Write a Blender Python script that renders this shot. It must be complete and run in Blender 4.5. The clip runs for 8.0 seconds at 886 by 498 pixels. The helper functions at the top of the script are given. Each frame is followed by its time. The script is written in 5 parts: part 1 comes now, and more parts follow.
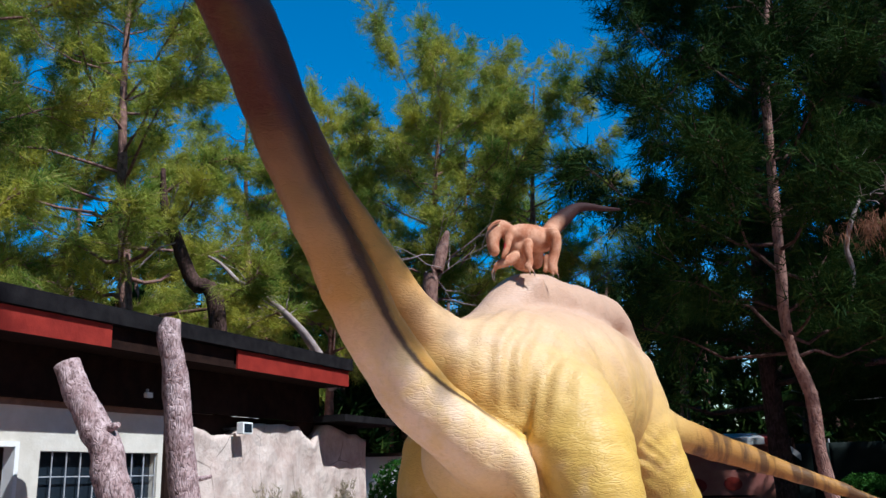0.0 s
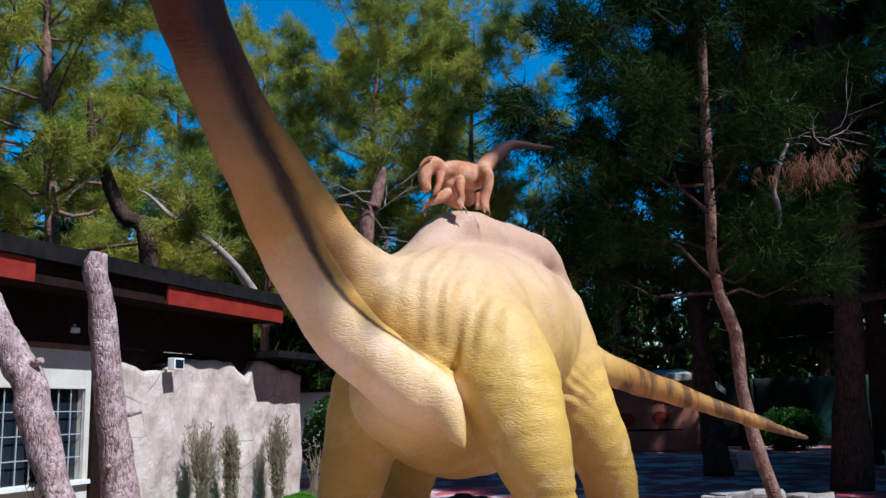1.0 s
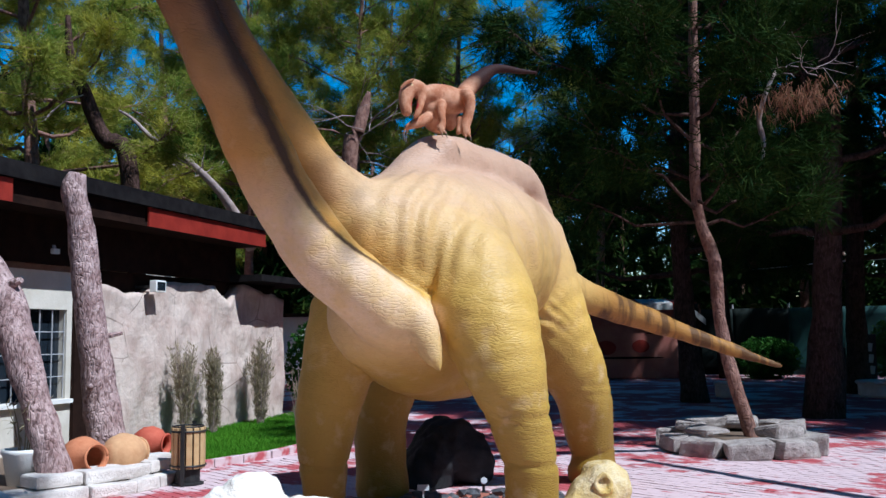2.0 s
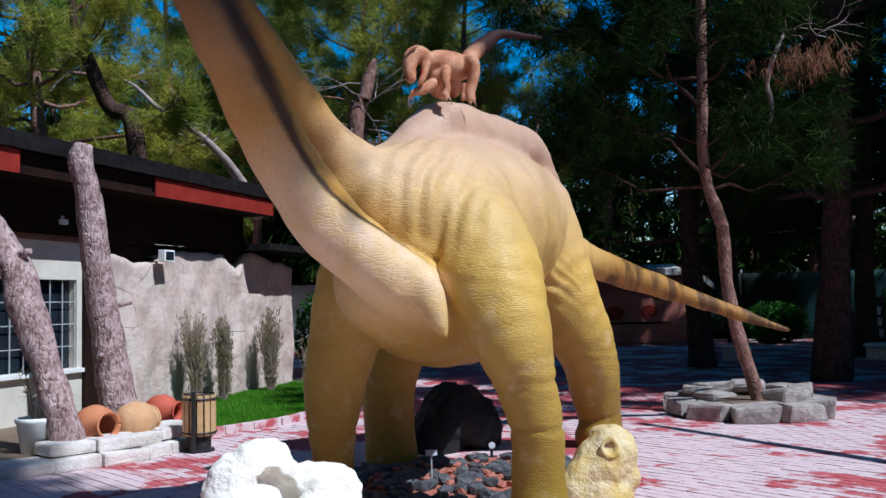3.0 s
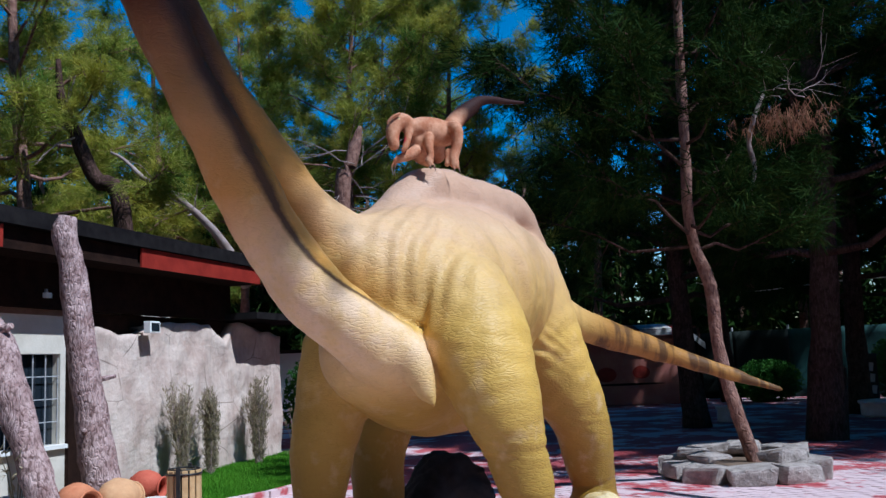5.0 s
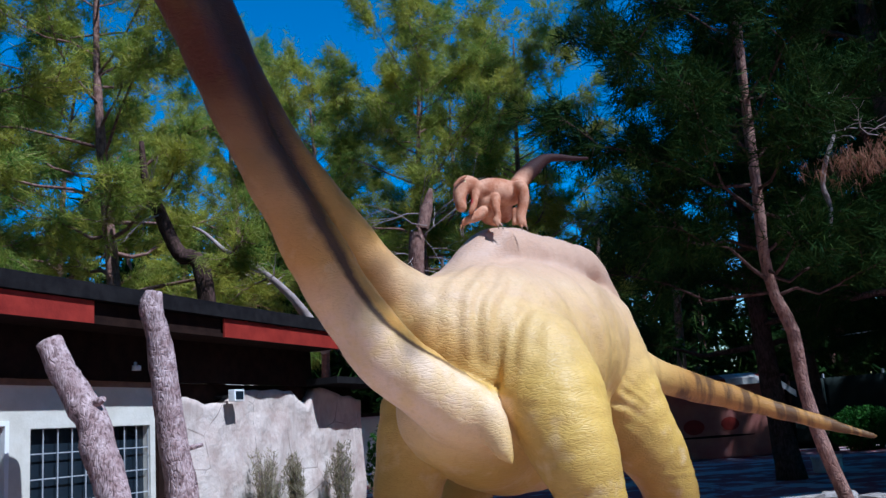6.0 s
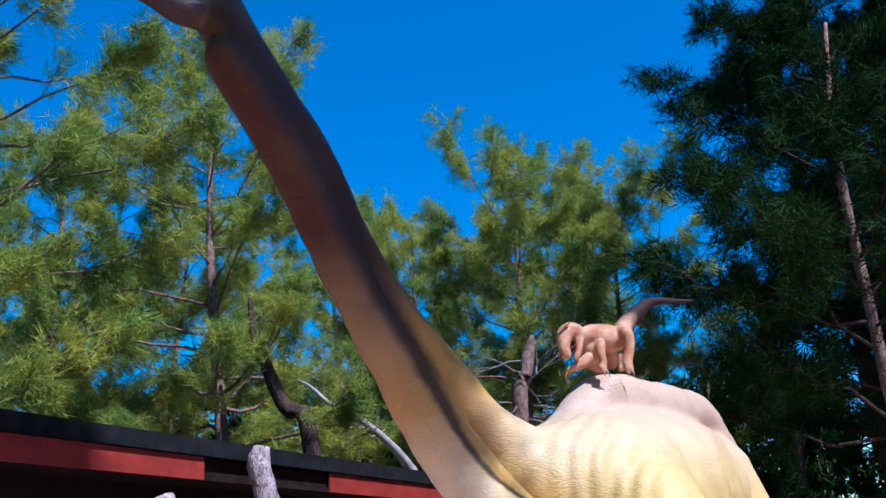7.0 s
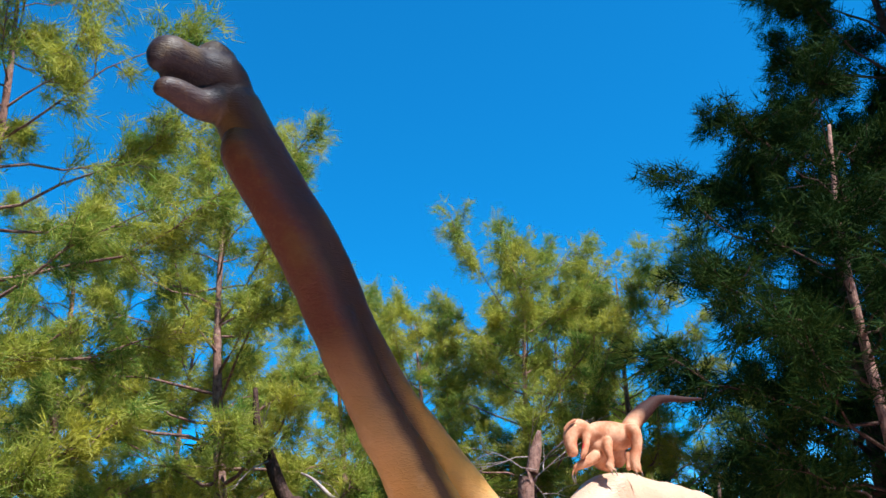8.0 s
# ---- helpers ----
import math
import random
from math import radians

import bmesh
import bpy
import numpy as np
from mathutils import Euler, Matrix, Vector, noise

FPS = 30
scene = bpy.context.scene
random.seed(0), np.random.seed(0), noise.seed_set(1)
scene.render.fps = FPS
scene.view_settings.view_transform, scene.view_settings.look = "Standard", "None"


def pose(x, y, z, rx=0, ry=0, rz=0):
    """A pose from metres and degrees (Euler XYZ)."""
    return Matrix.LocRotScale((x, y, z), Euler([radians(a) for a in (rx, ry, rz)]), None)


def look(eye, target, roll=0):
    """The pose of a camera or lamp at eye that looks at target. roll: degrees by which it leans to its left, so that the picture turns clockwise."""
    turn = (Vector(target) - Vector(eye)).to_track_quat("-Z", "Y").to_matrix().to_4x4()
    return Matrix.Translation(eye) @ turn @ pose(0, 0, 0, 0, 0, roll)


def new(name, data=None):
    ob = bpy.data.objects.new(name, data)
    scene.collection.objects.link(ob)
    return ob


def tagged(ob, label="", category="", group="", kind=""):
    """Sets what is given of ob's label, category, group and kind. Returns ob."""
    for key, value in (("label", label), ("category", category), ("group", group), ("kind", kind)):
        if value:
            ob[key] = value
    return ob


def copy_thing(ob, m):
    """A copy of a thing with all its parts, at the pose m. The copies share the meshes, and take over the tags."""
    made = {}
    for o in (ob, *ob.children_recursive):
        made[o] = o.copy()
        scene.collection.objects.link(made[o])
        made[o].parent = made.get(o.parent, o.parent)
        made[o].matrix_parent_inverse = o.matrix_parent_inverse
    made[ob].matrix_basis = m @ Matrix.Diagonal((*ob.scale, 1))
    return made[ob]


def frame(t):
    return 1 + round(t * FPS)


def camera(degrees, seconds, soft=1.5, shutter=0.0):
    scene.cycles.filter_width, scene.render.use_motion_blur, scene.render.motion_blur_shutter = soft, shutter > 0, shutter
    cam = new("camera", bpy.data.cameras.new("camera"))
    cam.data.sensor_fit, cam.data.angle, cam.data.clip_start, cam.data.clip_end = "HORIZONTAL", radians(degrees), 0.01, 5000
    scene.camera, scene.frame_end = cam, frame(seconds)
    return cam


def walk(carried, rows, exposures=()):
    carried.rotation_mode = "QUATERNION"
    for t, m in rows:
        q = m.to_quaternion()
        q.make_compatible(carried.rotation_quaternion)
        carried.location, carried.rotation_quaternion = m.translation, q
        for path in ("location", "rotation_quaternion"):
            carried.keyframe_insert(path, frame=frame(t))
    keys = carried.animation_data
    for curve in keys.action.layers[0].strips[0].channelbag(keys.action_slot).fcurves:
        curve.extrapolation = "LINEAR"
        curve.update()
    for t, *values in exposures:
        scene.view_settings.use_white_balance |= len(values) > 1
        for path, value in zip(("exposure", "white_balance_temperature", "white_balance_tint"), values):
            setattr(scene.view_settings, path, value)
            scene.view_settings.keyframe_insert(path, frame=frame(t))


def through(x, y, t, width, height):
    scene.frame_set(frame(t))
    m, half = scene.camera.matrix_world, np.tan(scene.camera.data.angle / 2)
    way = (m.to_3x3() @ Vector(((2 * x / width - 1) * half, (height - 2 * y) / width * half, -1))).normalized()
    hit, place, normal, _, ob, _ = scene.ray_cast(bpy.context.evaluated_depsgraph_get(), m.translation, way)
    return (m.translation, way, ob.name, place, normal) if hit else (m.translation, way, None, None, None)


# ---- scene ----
# camera: held in the hand, it turns and drifts a little to the side
# time, eye, target, roll
PATH = [
    (0, (-0.138, -0.082, 1.624), (-0.103, 1.858, 2.106), -1.3),
    (0.5, (-0.061, -0.044, 1.626), (0.076, 1.912, 2.02), -1.9),
    (1, (-0.059, -0.033, 1.622), (0.105, 1.93, 1.968), -1.4),
    (1.5, (-0.026, -0.014, 1.616), (0.148, 1.959, 1.898), -1.6),
    (2, (0.003, -0.013, 1.599), (0.195, 1.969, 1.788), -0.7),
    (2.2, (-0.03, -0.096, 1.6), (0.17, 1.888, 1.762), -0.4),
    (3.3, (0.036, 0.0, 1.597), (0.204, 1.989, 1.713), -1.4),
    (3.5, (0.035, 0.007, 1.601), (0.212, 1.996, 1.723), -1.5),
    (4, (0.049, 0.034, 1.611), (0.237, 2.02, 1.754), -1.3),
    (4.2, (0.047, 0.042, 1.623), (0.23, 2.025, 1.809), -1.5),
    (5.5, (0.084, -0.013, 1.616), (0.286, 1.956, 1.901), -3.0),
    (6, (0.104, -0.089, 1.614), (0.142, 1.872, 2.005), -4.4),
    (6.5, (0.099, -0.054, 1.635), (0.038, 1.868, 2.182), -4.3),
    (7, (0.078, -0.126, 1.628), (-0.071, 1.736, 2.343), -4.7),
    (7.5, (0.091, -0.117, 1.644), (-0.062, 1.678, 2.512), -4.7),
    (8, (0.089, -0.171, 1.626), (-0.057, 1.609, 2.524), -3.7),
]
cam = camera(51.8, 8.0, soft=1.5)
walk(cam, [(t, look(eye, target, roll)) for t, eye, target, roll in PATH],
     exposures=[(0.0, 0.5, 6350, 10), (1.0, 0.4, 6200, 10), (2.0, 0.28, 6100, 10), (3.5, 0.14, 6150, 10), (4.2, 0.14, 6100, 10), (5.5, 0.2, 5750, 10),
                (6.0, 0.32, 5500, 10), (6.5, 0.48, 5350, 10), (7.0, 0.75, 5300, 10), (7.5, 1.1, 6300, 10), (8.0, 1.25, 6900, 10)])

# ---- light ----
SUN_TO = Vector((0.437, -0.393, 0.809)).normalized()
world = bpy.data.worlds.new("sky")
scene.world = world
world.use_nodes = True
wn, wl = world.node_tree.nodes, world.node_tree.links
sky = wn.new("ShaderNodeTexSky")
sky.sky_type, sky.sun_disc = "NISHITA", False
sky.sun_elevation = math.asin(SUN_TO.z)
sky.sun_rotation = math.atan2(SUN_TO.x, SUN_TO.y)
sky.air_density, sky.dust_density, sky.ozone_density = 1.0, 0.0, 0.0
deep = wn.new("ShaderNodeHueSaturation")
deep.inputs["Saturation"].default_value = 1.85
wl.new(sky.outputs[0], deep.inputs["Color"])
wl.new(deep.outputs[0], wn["Background"].inputs[0])
wn["Background"].inputs[1].default_value = 0.11
sun_data = bpy.data.lights.new("sun", "SUN")
sun_data.energy, sun_data.angle, sun_data.color = 5.0, radians(0.53), (0.86, 0.93, 1.0)
sun = new("sun", sun_data)
sun.matrix_world = look(SUN_TO * 60, (0, 0, 0))


# ---- materials ----
class Mat:
    """A small node builder on object or world position."""

    def __init__(self, name, rough=0.8, metal=0.0, spec=0.3):
        self.m = bpy.data.materials.new(name)
        self.m.use_nodes = True
        self.n, self.l = self.m.node_tree.nodes, self.m.node_tree.links
        self.b = self.n["Principled BSDF"]
        self.b.inputs["Roughness"].default_value = rough
        self.b.inputs["Metallic"].default_value = metal
        self.b.inputs["Specular IOR Level"].default_value = spec
        self.geo = self.n.new("ShaderNodeNewGeometry")
        self.pos = self.geo.outputs["Position"]

    def scaled(self, sx, sy, sz, rot=(0, 0, 0)):
        v = self.n.new("ShaderNodeMapping")
        v.inputs["Scale"].default_value = (sx, sy, sz)
        v.inputs["Rotation"].default_value = rot
        self.l.new(self.pos, v.inputs["Vector"])
        return v.outputs[0]

    def warped(self, sx, sy, sz, rot=(0, 0, 0)):
        """Scaled position, pushed about by noise so that cells grow uneven."""
        t = self.n.new("ShaderNodeTexNoise")
        t.inputs["Scale"].default_value = 4.0
        self.l.new(self.pos, t.inputs["Vector"])
        add = self.n.new("ShaderNodeVectorMath")
        add.operation = "MULTIPLY_ADD"
        add.inputs[1].default_value = (2.5, 2.5, 4.0)
        self.l.new(t.outputs["Color"], add.inputs[0])
        self.l.new(self.scaled(sx, sy, sz, rot), add.inputs[2])
        return add.outputs[0]

    def noise(self, scale, detail=4.0, rough=0.6, vec=None):
        t = self.n.new("ShaderNodeTexNoise")
        t.inputs["Scale"].default_value, t.inputs["Detail"].default_value, t.inputs["Roughness"].default_value = scale, detail, rough
        self.l.new(vec or self.pos, t.inputs["Vector"])
        return t.outputs[0]

    def voronoi(self, scale, vec=None, feature="F1", out="Distance"):
        t = self.n.new("ShaderNodeTexVoronoi")
        t.feature = feature
        t.inputs["Scale"].default_value = scale
        self.l.new(vec or self.pos, t.inputs["Vector"])
        return t.outputs[out]

    def wave(self, scale, distort, vec=None, direction="Z"):
        t = self.n.new("ShaderNodeTexWave")
        t.bands_direction = direction
        t.inputs["Scale"].default_value, t.inputs["Distortion"].default_value = scale, distort
        t.inputs["Detail"].default_value, t.inputs["Detail Scale"].default_value = 3.0, 1.5
        self.l.new(vec or self.pos, t.inputs["Vector"])
        return t.outputs["Fac"]

    def axis(self, i, lo, hi):
        s = self.n.new("ShaderNodeSeparateXYZ")
        self.l.new(self.pos, s.inputs[0])
        return self.span(s.outputs[i], lo, hi)

    def near(self, point, lo, hi):
        """One within hi of a point, nothing past lo."""
        d = self.n.new("ShaderNodeVectorMath")
        d.operation = "DISTANCE"
        d.inputs[1].default_value = point
        self.l.new(self.pos, d.inputs[0])
        return self.span(d.outputs["Value"], lo, hi)

    def span(self, value, lo, hi, a=0.0, b=1.0):
        r = self.n.new("ShaderNodeMapRange")
        for k, q in zip(("From Min", "From Max", "To Min", "To Max"), (lo, hi, a, b)):
            r.inputs[k].default_value = q
        self.l.new(value, r.inputs["Value"])
        return r.outputs[0]

    def mix(self, fac, a, b, mode="MIX"):
        x = self.n.new("ShaderNodeMix")
        x.data_type, x.blend_type = "RGBA", mode
        for key, value in ((0, fac), (6, a), (7, b)):
            if isinstance(value, (int, float)):
                x.inputs[key].default_value = value
            elif isinstance(value, tuple):
                x.inputs[key].default_value = (*value, 1)
            else:
                self.l.new(value, x.inputs[key])
        return x.outputs[2]

    def math(self, op, a, b):
        x = self.n.new("ShaderNodeMath")
        x.operation = op
        for key, value in ((0, a), (1, b)):
            if isinstance(value, (int, float)):
                x.inputs[key].default_value = value
            else:
                self.l.new(value, x.inputs[key])
        return x.outputs[0]

    def curve(self, value, lo, hi, pts, out_lo, out_hi):
        """A smooth function of one value, given by a few knots."""
        q = self.n.new("ShaderNodeFloatCurve")
        knots = q.mapping.curves[0].points
        pts = [((a - lo) / (hi - lo), (b - out_lo) / (out_hi - out_lo)) for a, b in sorted(pts)]
        knots[0].location, knots[1].location = pts[0], pts[-1]
        for p in pts[1:-1]:
            knots.new(*p)
        q.mapping.update()
        self.l.new(self.span(value, lo, hi), q.inputs["Value"])
        return self.span(q.outputs[0], 0, 1, out_lo, out_hi)

    def each(self):
        return self.n.new("ShaderNodeObjectInfo").outputs["Random"]

    def island(self):
        return self.geo.outputs["Random Per Island"]

    def colour(self, c):
        if isinstance(c, tuple):
            self.b.inputs["Base Color"].default_value = (*c, 1)
        else:
            self.l.new(c, self.b.inputs["Base Color"])
        return self

    def bump(self, height, strength, dist):
        b = self.n.new("ShaderNodeBump")
        b.inputs["Strength"].default_value, b.inputs["Distance"].default_value = strength, dist
        self.l.new(height, b.inputs["Height"])
        old = self.b.inputs["Normal"].links
        if old:
            self.l.new(old[0].from_socket, b.inputs["Normal"])
        self.l.new(b.outputs[0], self.b.inputs["Normal"])
        return self


def plain(name, a, b, scale=6.0, rough=0.8, bump=0.3, dist=0.01, metal=0.0, spec=0.3):
    """Two tones by noise at two scales, with relief."""
    m = Mat(name, rough, metal, spec)
    big, fine = m.noise(scale), m.noise(scale * 9, 3.0)
    m.colour(m.mix(m.math("ADD", m.math("MULTIPLY", m.span(big, 0.35, 0.65), 0.7), m.math("MULTIPLY", fine, 0.3)), a, b))
    m.bump(big, bump, dist * 3).bump(fine, bump, dist)
    return m.m


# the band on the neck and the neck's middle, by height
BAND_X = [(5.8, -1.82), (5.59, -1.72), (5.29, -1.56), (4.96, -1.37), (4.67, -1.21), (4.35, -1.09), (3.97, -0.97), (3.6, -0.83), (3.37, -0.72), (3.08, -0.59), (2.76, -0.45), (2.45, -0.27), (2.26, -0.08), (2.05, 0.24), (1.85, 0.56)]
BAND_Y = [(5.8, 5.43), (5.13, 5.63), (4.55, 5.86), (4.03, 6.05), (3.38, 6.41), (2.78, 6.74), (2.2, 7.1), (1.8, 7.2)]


def statue_skin():
    m = Mat("painted_statue_skin", 0.5, spec=0.25)
    blotch, mid, fine = m.noise(1.3), m.noise(5.0), m.noise(26.0, 3.0)
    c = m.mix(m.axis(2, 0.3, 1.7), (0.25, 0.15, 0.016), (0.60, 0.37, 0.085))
    c = m.mix(m.axis(2, 1.9, 2.6), c, (0.62, 0.395, 0.22))
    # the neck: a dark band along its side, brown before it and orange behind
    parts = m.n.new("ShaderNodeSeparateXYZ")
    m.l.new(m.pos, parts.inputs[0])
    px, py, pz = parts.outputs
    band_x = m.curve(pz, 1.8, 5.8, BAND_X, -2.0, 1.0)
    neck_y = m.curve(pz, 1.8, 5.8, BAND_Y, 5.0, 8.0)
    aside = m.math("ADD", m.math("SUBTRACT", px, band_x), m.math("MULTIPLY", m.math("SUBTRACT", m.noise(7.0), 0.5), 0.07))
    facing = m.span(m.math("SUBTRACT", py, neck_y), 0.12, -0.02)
    c = m.mix(m.axis(2, 2.75, 3.1), c, (0.60, 0.30, 0.09))
    near_band = m.math("MULTIPLY", m.span(aside, 0.46, 0.06), m.math("MULTIPLY", facing, m.axis(2, 1.9, 2.3)))
    c = m.mix(m.math("MULTIPLY", near_band, 0.85), c, (0.62, 0.27, 0.04))
    before = m.math("MULTIPLY", m.span(aside, 0.03, -0.05), m.axis(2, 2.6, 3.3))
    c = m.mix(m.math("MULTIPLY", before, 0.85), c, (0.34, 0.18, 0.075))
    # upper neck and head darkened by height: brown paint with shade added to the colour
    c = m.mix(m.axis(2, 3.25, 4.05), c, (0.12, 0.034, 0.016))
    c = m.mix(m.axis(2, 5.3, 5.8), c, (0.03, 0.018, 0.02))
    # tail end darkened along x, tree shade put into the colour
    c = m.mix(m.axis(0, 3.6, 5.4), c, (0.14, 0.065, 0.03))
    c = m.mix(m.span(blotch, 0.48, 0.68, 0, 0.8), c, m.mix(0.5, c, (0.28, 0.16, 0.03)))
    c = m.mix(m.math("MULTIPLY", m.axis(2, 3.2, 2.8), m.span(mid, 0.55, 0.75, 0, 0.35)), c, (0.70, 0.52, 0.34))
    front = m.math("MULTIPLY", m.axis(1, 7.3, 6.5), m.span(aside, 0.02, -0.06))
    c = m.mix(m.math("MULTIPLY", m.math("MULTIPLY", front, m.math("MULTIPLY", m.axis(2, 2.8, 2.35), m.axis(2, 1.3, 1.8))), 0.8), c, (0.78, 0.56, 0.38))
    flank = m.math("MULTIPLY", m.axis(2, 2.9, 2.3), m.axis(2, 1.3, 1.8))
    c = m.mix(m.math("MULTIPLY", flank, m.span(mid, 0.4, 0.62, 0, 0.5)), c, (0.67, 0.41, 0.11))
    # tail: brown with dark bands, dappled shade included in the colour
    c = m.mix(m.axis(0, 2.6, 3.2), c, (0.36, 0.17, 0.04))
    bands = m.math("MULTIPLY", m.span(m.noise(1.0, 3.0, 0.6, m.scaled(5.5, 1.2, 1.2)), 0.46, 0.58), m.axis(0, 2.6, 3.0))
    c = m.mix(m.math("MULTIPLY", bands, 0.8), c, (0.06, 0.028, 0.014))
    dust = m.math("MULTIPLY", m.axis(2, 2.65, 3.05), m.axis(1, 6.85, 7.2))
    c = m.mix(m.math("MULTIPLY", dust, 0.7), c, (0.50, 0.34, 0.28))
    crease = m.noise(1.0, 4.0, 0.6, m.scaled(5, 5, 20, (0.25, -0.3, 0)))
    c = m.mix(m.span(crease, 0.62, 0.78, 0, 0.14), c, (0.30, 0.16, 0.05))
    c = m.mix(m.span(fine, 0.5, 0.8, 0, 0.2), c, (0.22, 0.12, 0.04))
    # the neck band's colour holds painted stripe and crease shade together
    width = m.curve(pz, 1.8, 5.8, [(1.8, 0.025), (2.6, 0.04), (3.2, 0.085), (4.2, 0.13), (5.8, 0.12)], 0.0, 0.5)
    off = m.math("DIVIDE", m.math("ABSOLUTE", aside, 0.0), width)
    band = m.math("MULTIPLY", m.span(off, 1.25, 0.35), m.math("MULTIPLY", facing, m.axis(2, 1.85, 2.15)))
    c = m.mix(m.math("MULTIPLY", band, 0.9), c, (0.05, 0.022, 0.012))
    m.colour(c)
    m.bump(crease, 0.12, 0.02).bump(m.span(m.voronoi(1.0, m.warped(13, 13, 48, (0.3, -0.3, 0)), "DISTANCE_TO_EDGE"), 0.0, 0.16), 0.28, 0.008).bump(fine, 0.3, 0.008)
    return m.m


def raptor_skin():
    m = Mat("painted_raptor_skin", 0.65, spec=0.12)
    n = m.noise(9.0)
    c = m.mix(m.span(n, 0.4, 0.65), (0.40, 0.15, 0.075), (0.58, 0.30, 0.18))
    # raptor tail darkened by depth, its shade put into the colour
    c = m.mix(m.axis(1, 7.90, 8.0), c, (0.035, 0.014, 0.012))
    c = m.mix(m.near((0.502, 7.50, 3.53), 0.045, 0.035), c, (0.42, 0.05, 0.05))
    c = m.mix(m.near((0.482, 7.49, 3.70), 0.016, 0.011), c, (0.62, 0.48, 0.25))
    c = m.mix(m.axis(2, 3.31, 3.285), c, (0.16, 0.12, 0.10))
    m.colour(c)
    m.bump(m.voronoi(90.0), 0.4, 0.006).bump(n, 0.3, 0.02)
    return m.m


def bark(name, a, b):
    m = Mat(name, 0.95, spec=0.04)
    v = m.scaled(1, 1, 0.4)
    warp = m.n.new("ShaderNodeVectorMath")
    warp.operation = "ADD"
    m.l.new(v, warp.inputs[0])
    tn = m.n.new("ShaderNodeTexNoise")
    tn.inputs["Scale"].default_value = 5.0
    m.l.new(v, tn.inputs["Vector"])
    shrink = m.n.new("ShaderNodeVectorMath")
    shrink.operation = "SCALE"
    shrink.inputs["Scale"].default_value = 0.35
    m.l.new(tn.outputs["Color"], shrink.inputs[0])
    m.l.new(shrink.outputs[0], warp.inputs[1])
    v = warp.outputs[0]
    plates, n = m.voronoi(20.0, v, "DISTANCE_TO_EDGE"), m.noise(7.0)
    c = m.mix(m.span(n, 0.35, 0.65), a, b)
    c = m.mix(m.span(plates, 0.0, 0.08, 0.18, 0.0), c, (0.12, 0.07, 0.055))
    flake = m.noise(1.0, 5.0, 0.65, m.scaled(26, 26, 9))
    c = m.mix(m.span(flake, 0.50, 0.60, 0, 0.75), c, (0.11, 0.06, 0.055))
    m.colour(c)
    m.bump(flake, 0.6, 0.02).bump(m.span(plates, 0.0, 0.2), 0.45, 0.03).bump(m.noise(40.0), 0.4, 0.01)
    return m.m


def needles(name, a, b, c, through=0.35, spec=0.1):
    m = Mat(name, 0.6, spec=spec)
    col = m.mix(m.span(m.noise(0.7, 2.0), 0.35, 0.65), a, b)
    col = m.mix(m.span(m.island(), 0.55, 1.0, 0, 0.7), col, c)
    m.colour(col)
    t = m.n.new("ShaderNodeBsdfTranslucent")
    m.l.new(col, t.inputs[0])
    x = m.n.new("ShaderNodeMixShader")
    x.inputs[0].default_value = through
    m.l.new(m.b.outputs[0], x.inputs[1])
    m.l.new(t.outputs[0], x.inputs[2])
    m.l.new(x.outputs[0], m.n["Material Output"].inputs[0])
    return m.m


def paving(name):
    m = Mat(name, 0.85, spec=0.2)
    wear_and_depth = m.math("ADD", m.noise(0.75, 5.0, 0.7), m.math("MULTIPLY", m.math("SUBTRACT", m.each(), 0.5), 0.10))
    wear_and_depth = m.math("ADD", wear_and_depth, m.math("MULTIPLY", m.math("SUBTRACT", m.island(), 0.5), 0.10))
    # redder past y 11, on top of the wear
    wear_and_depth = m.math("SUBTRACT", wear_and_depth, m.math("MULTIPLY", m.axis(1, 11.0, 14.5), 0.12))
    red = m.mix(m.noise(12.0), (0.34, 0.05, 0.06), (0.50, 0.12, 0.13))
    pale = m.mix(m.noise(7.0), (0.48, 0.34, 0.35), (0.68, 0.53, 0.54))
    m.colour(m.mix(m.span(wear_and_depth, 0.45, 0.51), red, pale))
    m.bump(m.noise(30.0), 0.4, 0.006)
    return m.m


def wall_plaster():
    m = Mat("sprayed_rock_plaster", 0.9, spec=0.15)
    n = m.noise(2.2, 5.0)
    streak = m.noise(3.0, 4.0, 0.6, m.scaled(3, 3, 0.4))
    c = m.mix(m.span(n, 0.35, 0.7), (0.46, 0.34, 0.29), (0.66, 0.55, 0.48))
    c = m.mix(m.span(streak, 0.5, 0.75, 0, 0.5), c, (0.34, 0.25, 0.21))
    gap = m.voronoi(0.9, m.scaled(1.0, 1.0, 1.3), "DISTANCE_TO_EDGE")
    line = m.math("MULTIPLY", m.span(gap, 0.0, 0.012, 1.0, 0.0), m.span(m.noise(1.1), 0.48, 0.56))
    c = m.mix(m.math("MULTIPLY", line, 0.8), c, (0.10, 0.06, 0.05))
    m.colour(c)
    m.bump(m.noise(4.0, 6.0), 0.6, 0.08).bump(m.noise(30.0), 0.4, 0.01)
    return m.m


SKIN, RAPTOR = statue_skin(), raptor_skin()
BARK = bark("pine_bark", (0.20, 0.10, 0.075), (0.33, 0.19, 0.15))
# pine bark copy, darkened to put the woods' shade into its colour
BARK_SHADED = bark("shaded_pine_bark", (0.03, 0.018, 0.014), (0.075, 0.045, 0.034))
BARK_PALE = bark("weathered_stump_bark", (0.30, 0.19, 0.18), (0.56, 0.41, 0.39))
NEEDLES = needles("pine_needles", (0.10, 0.195, 0.03), (0.40, 0.37, 0.045), (0.50, 0.45, 0.13), 0.45)
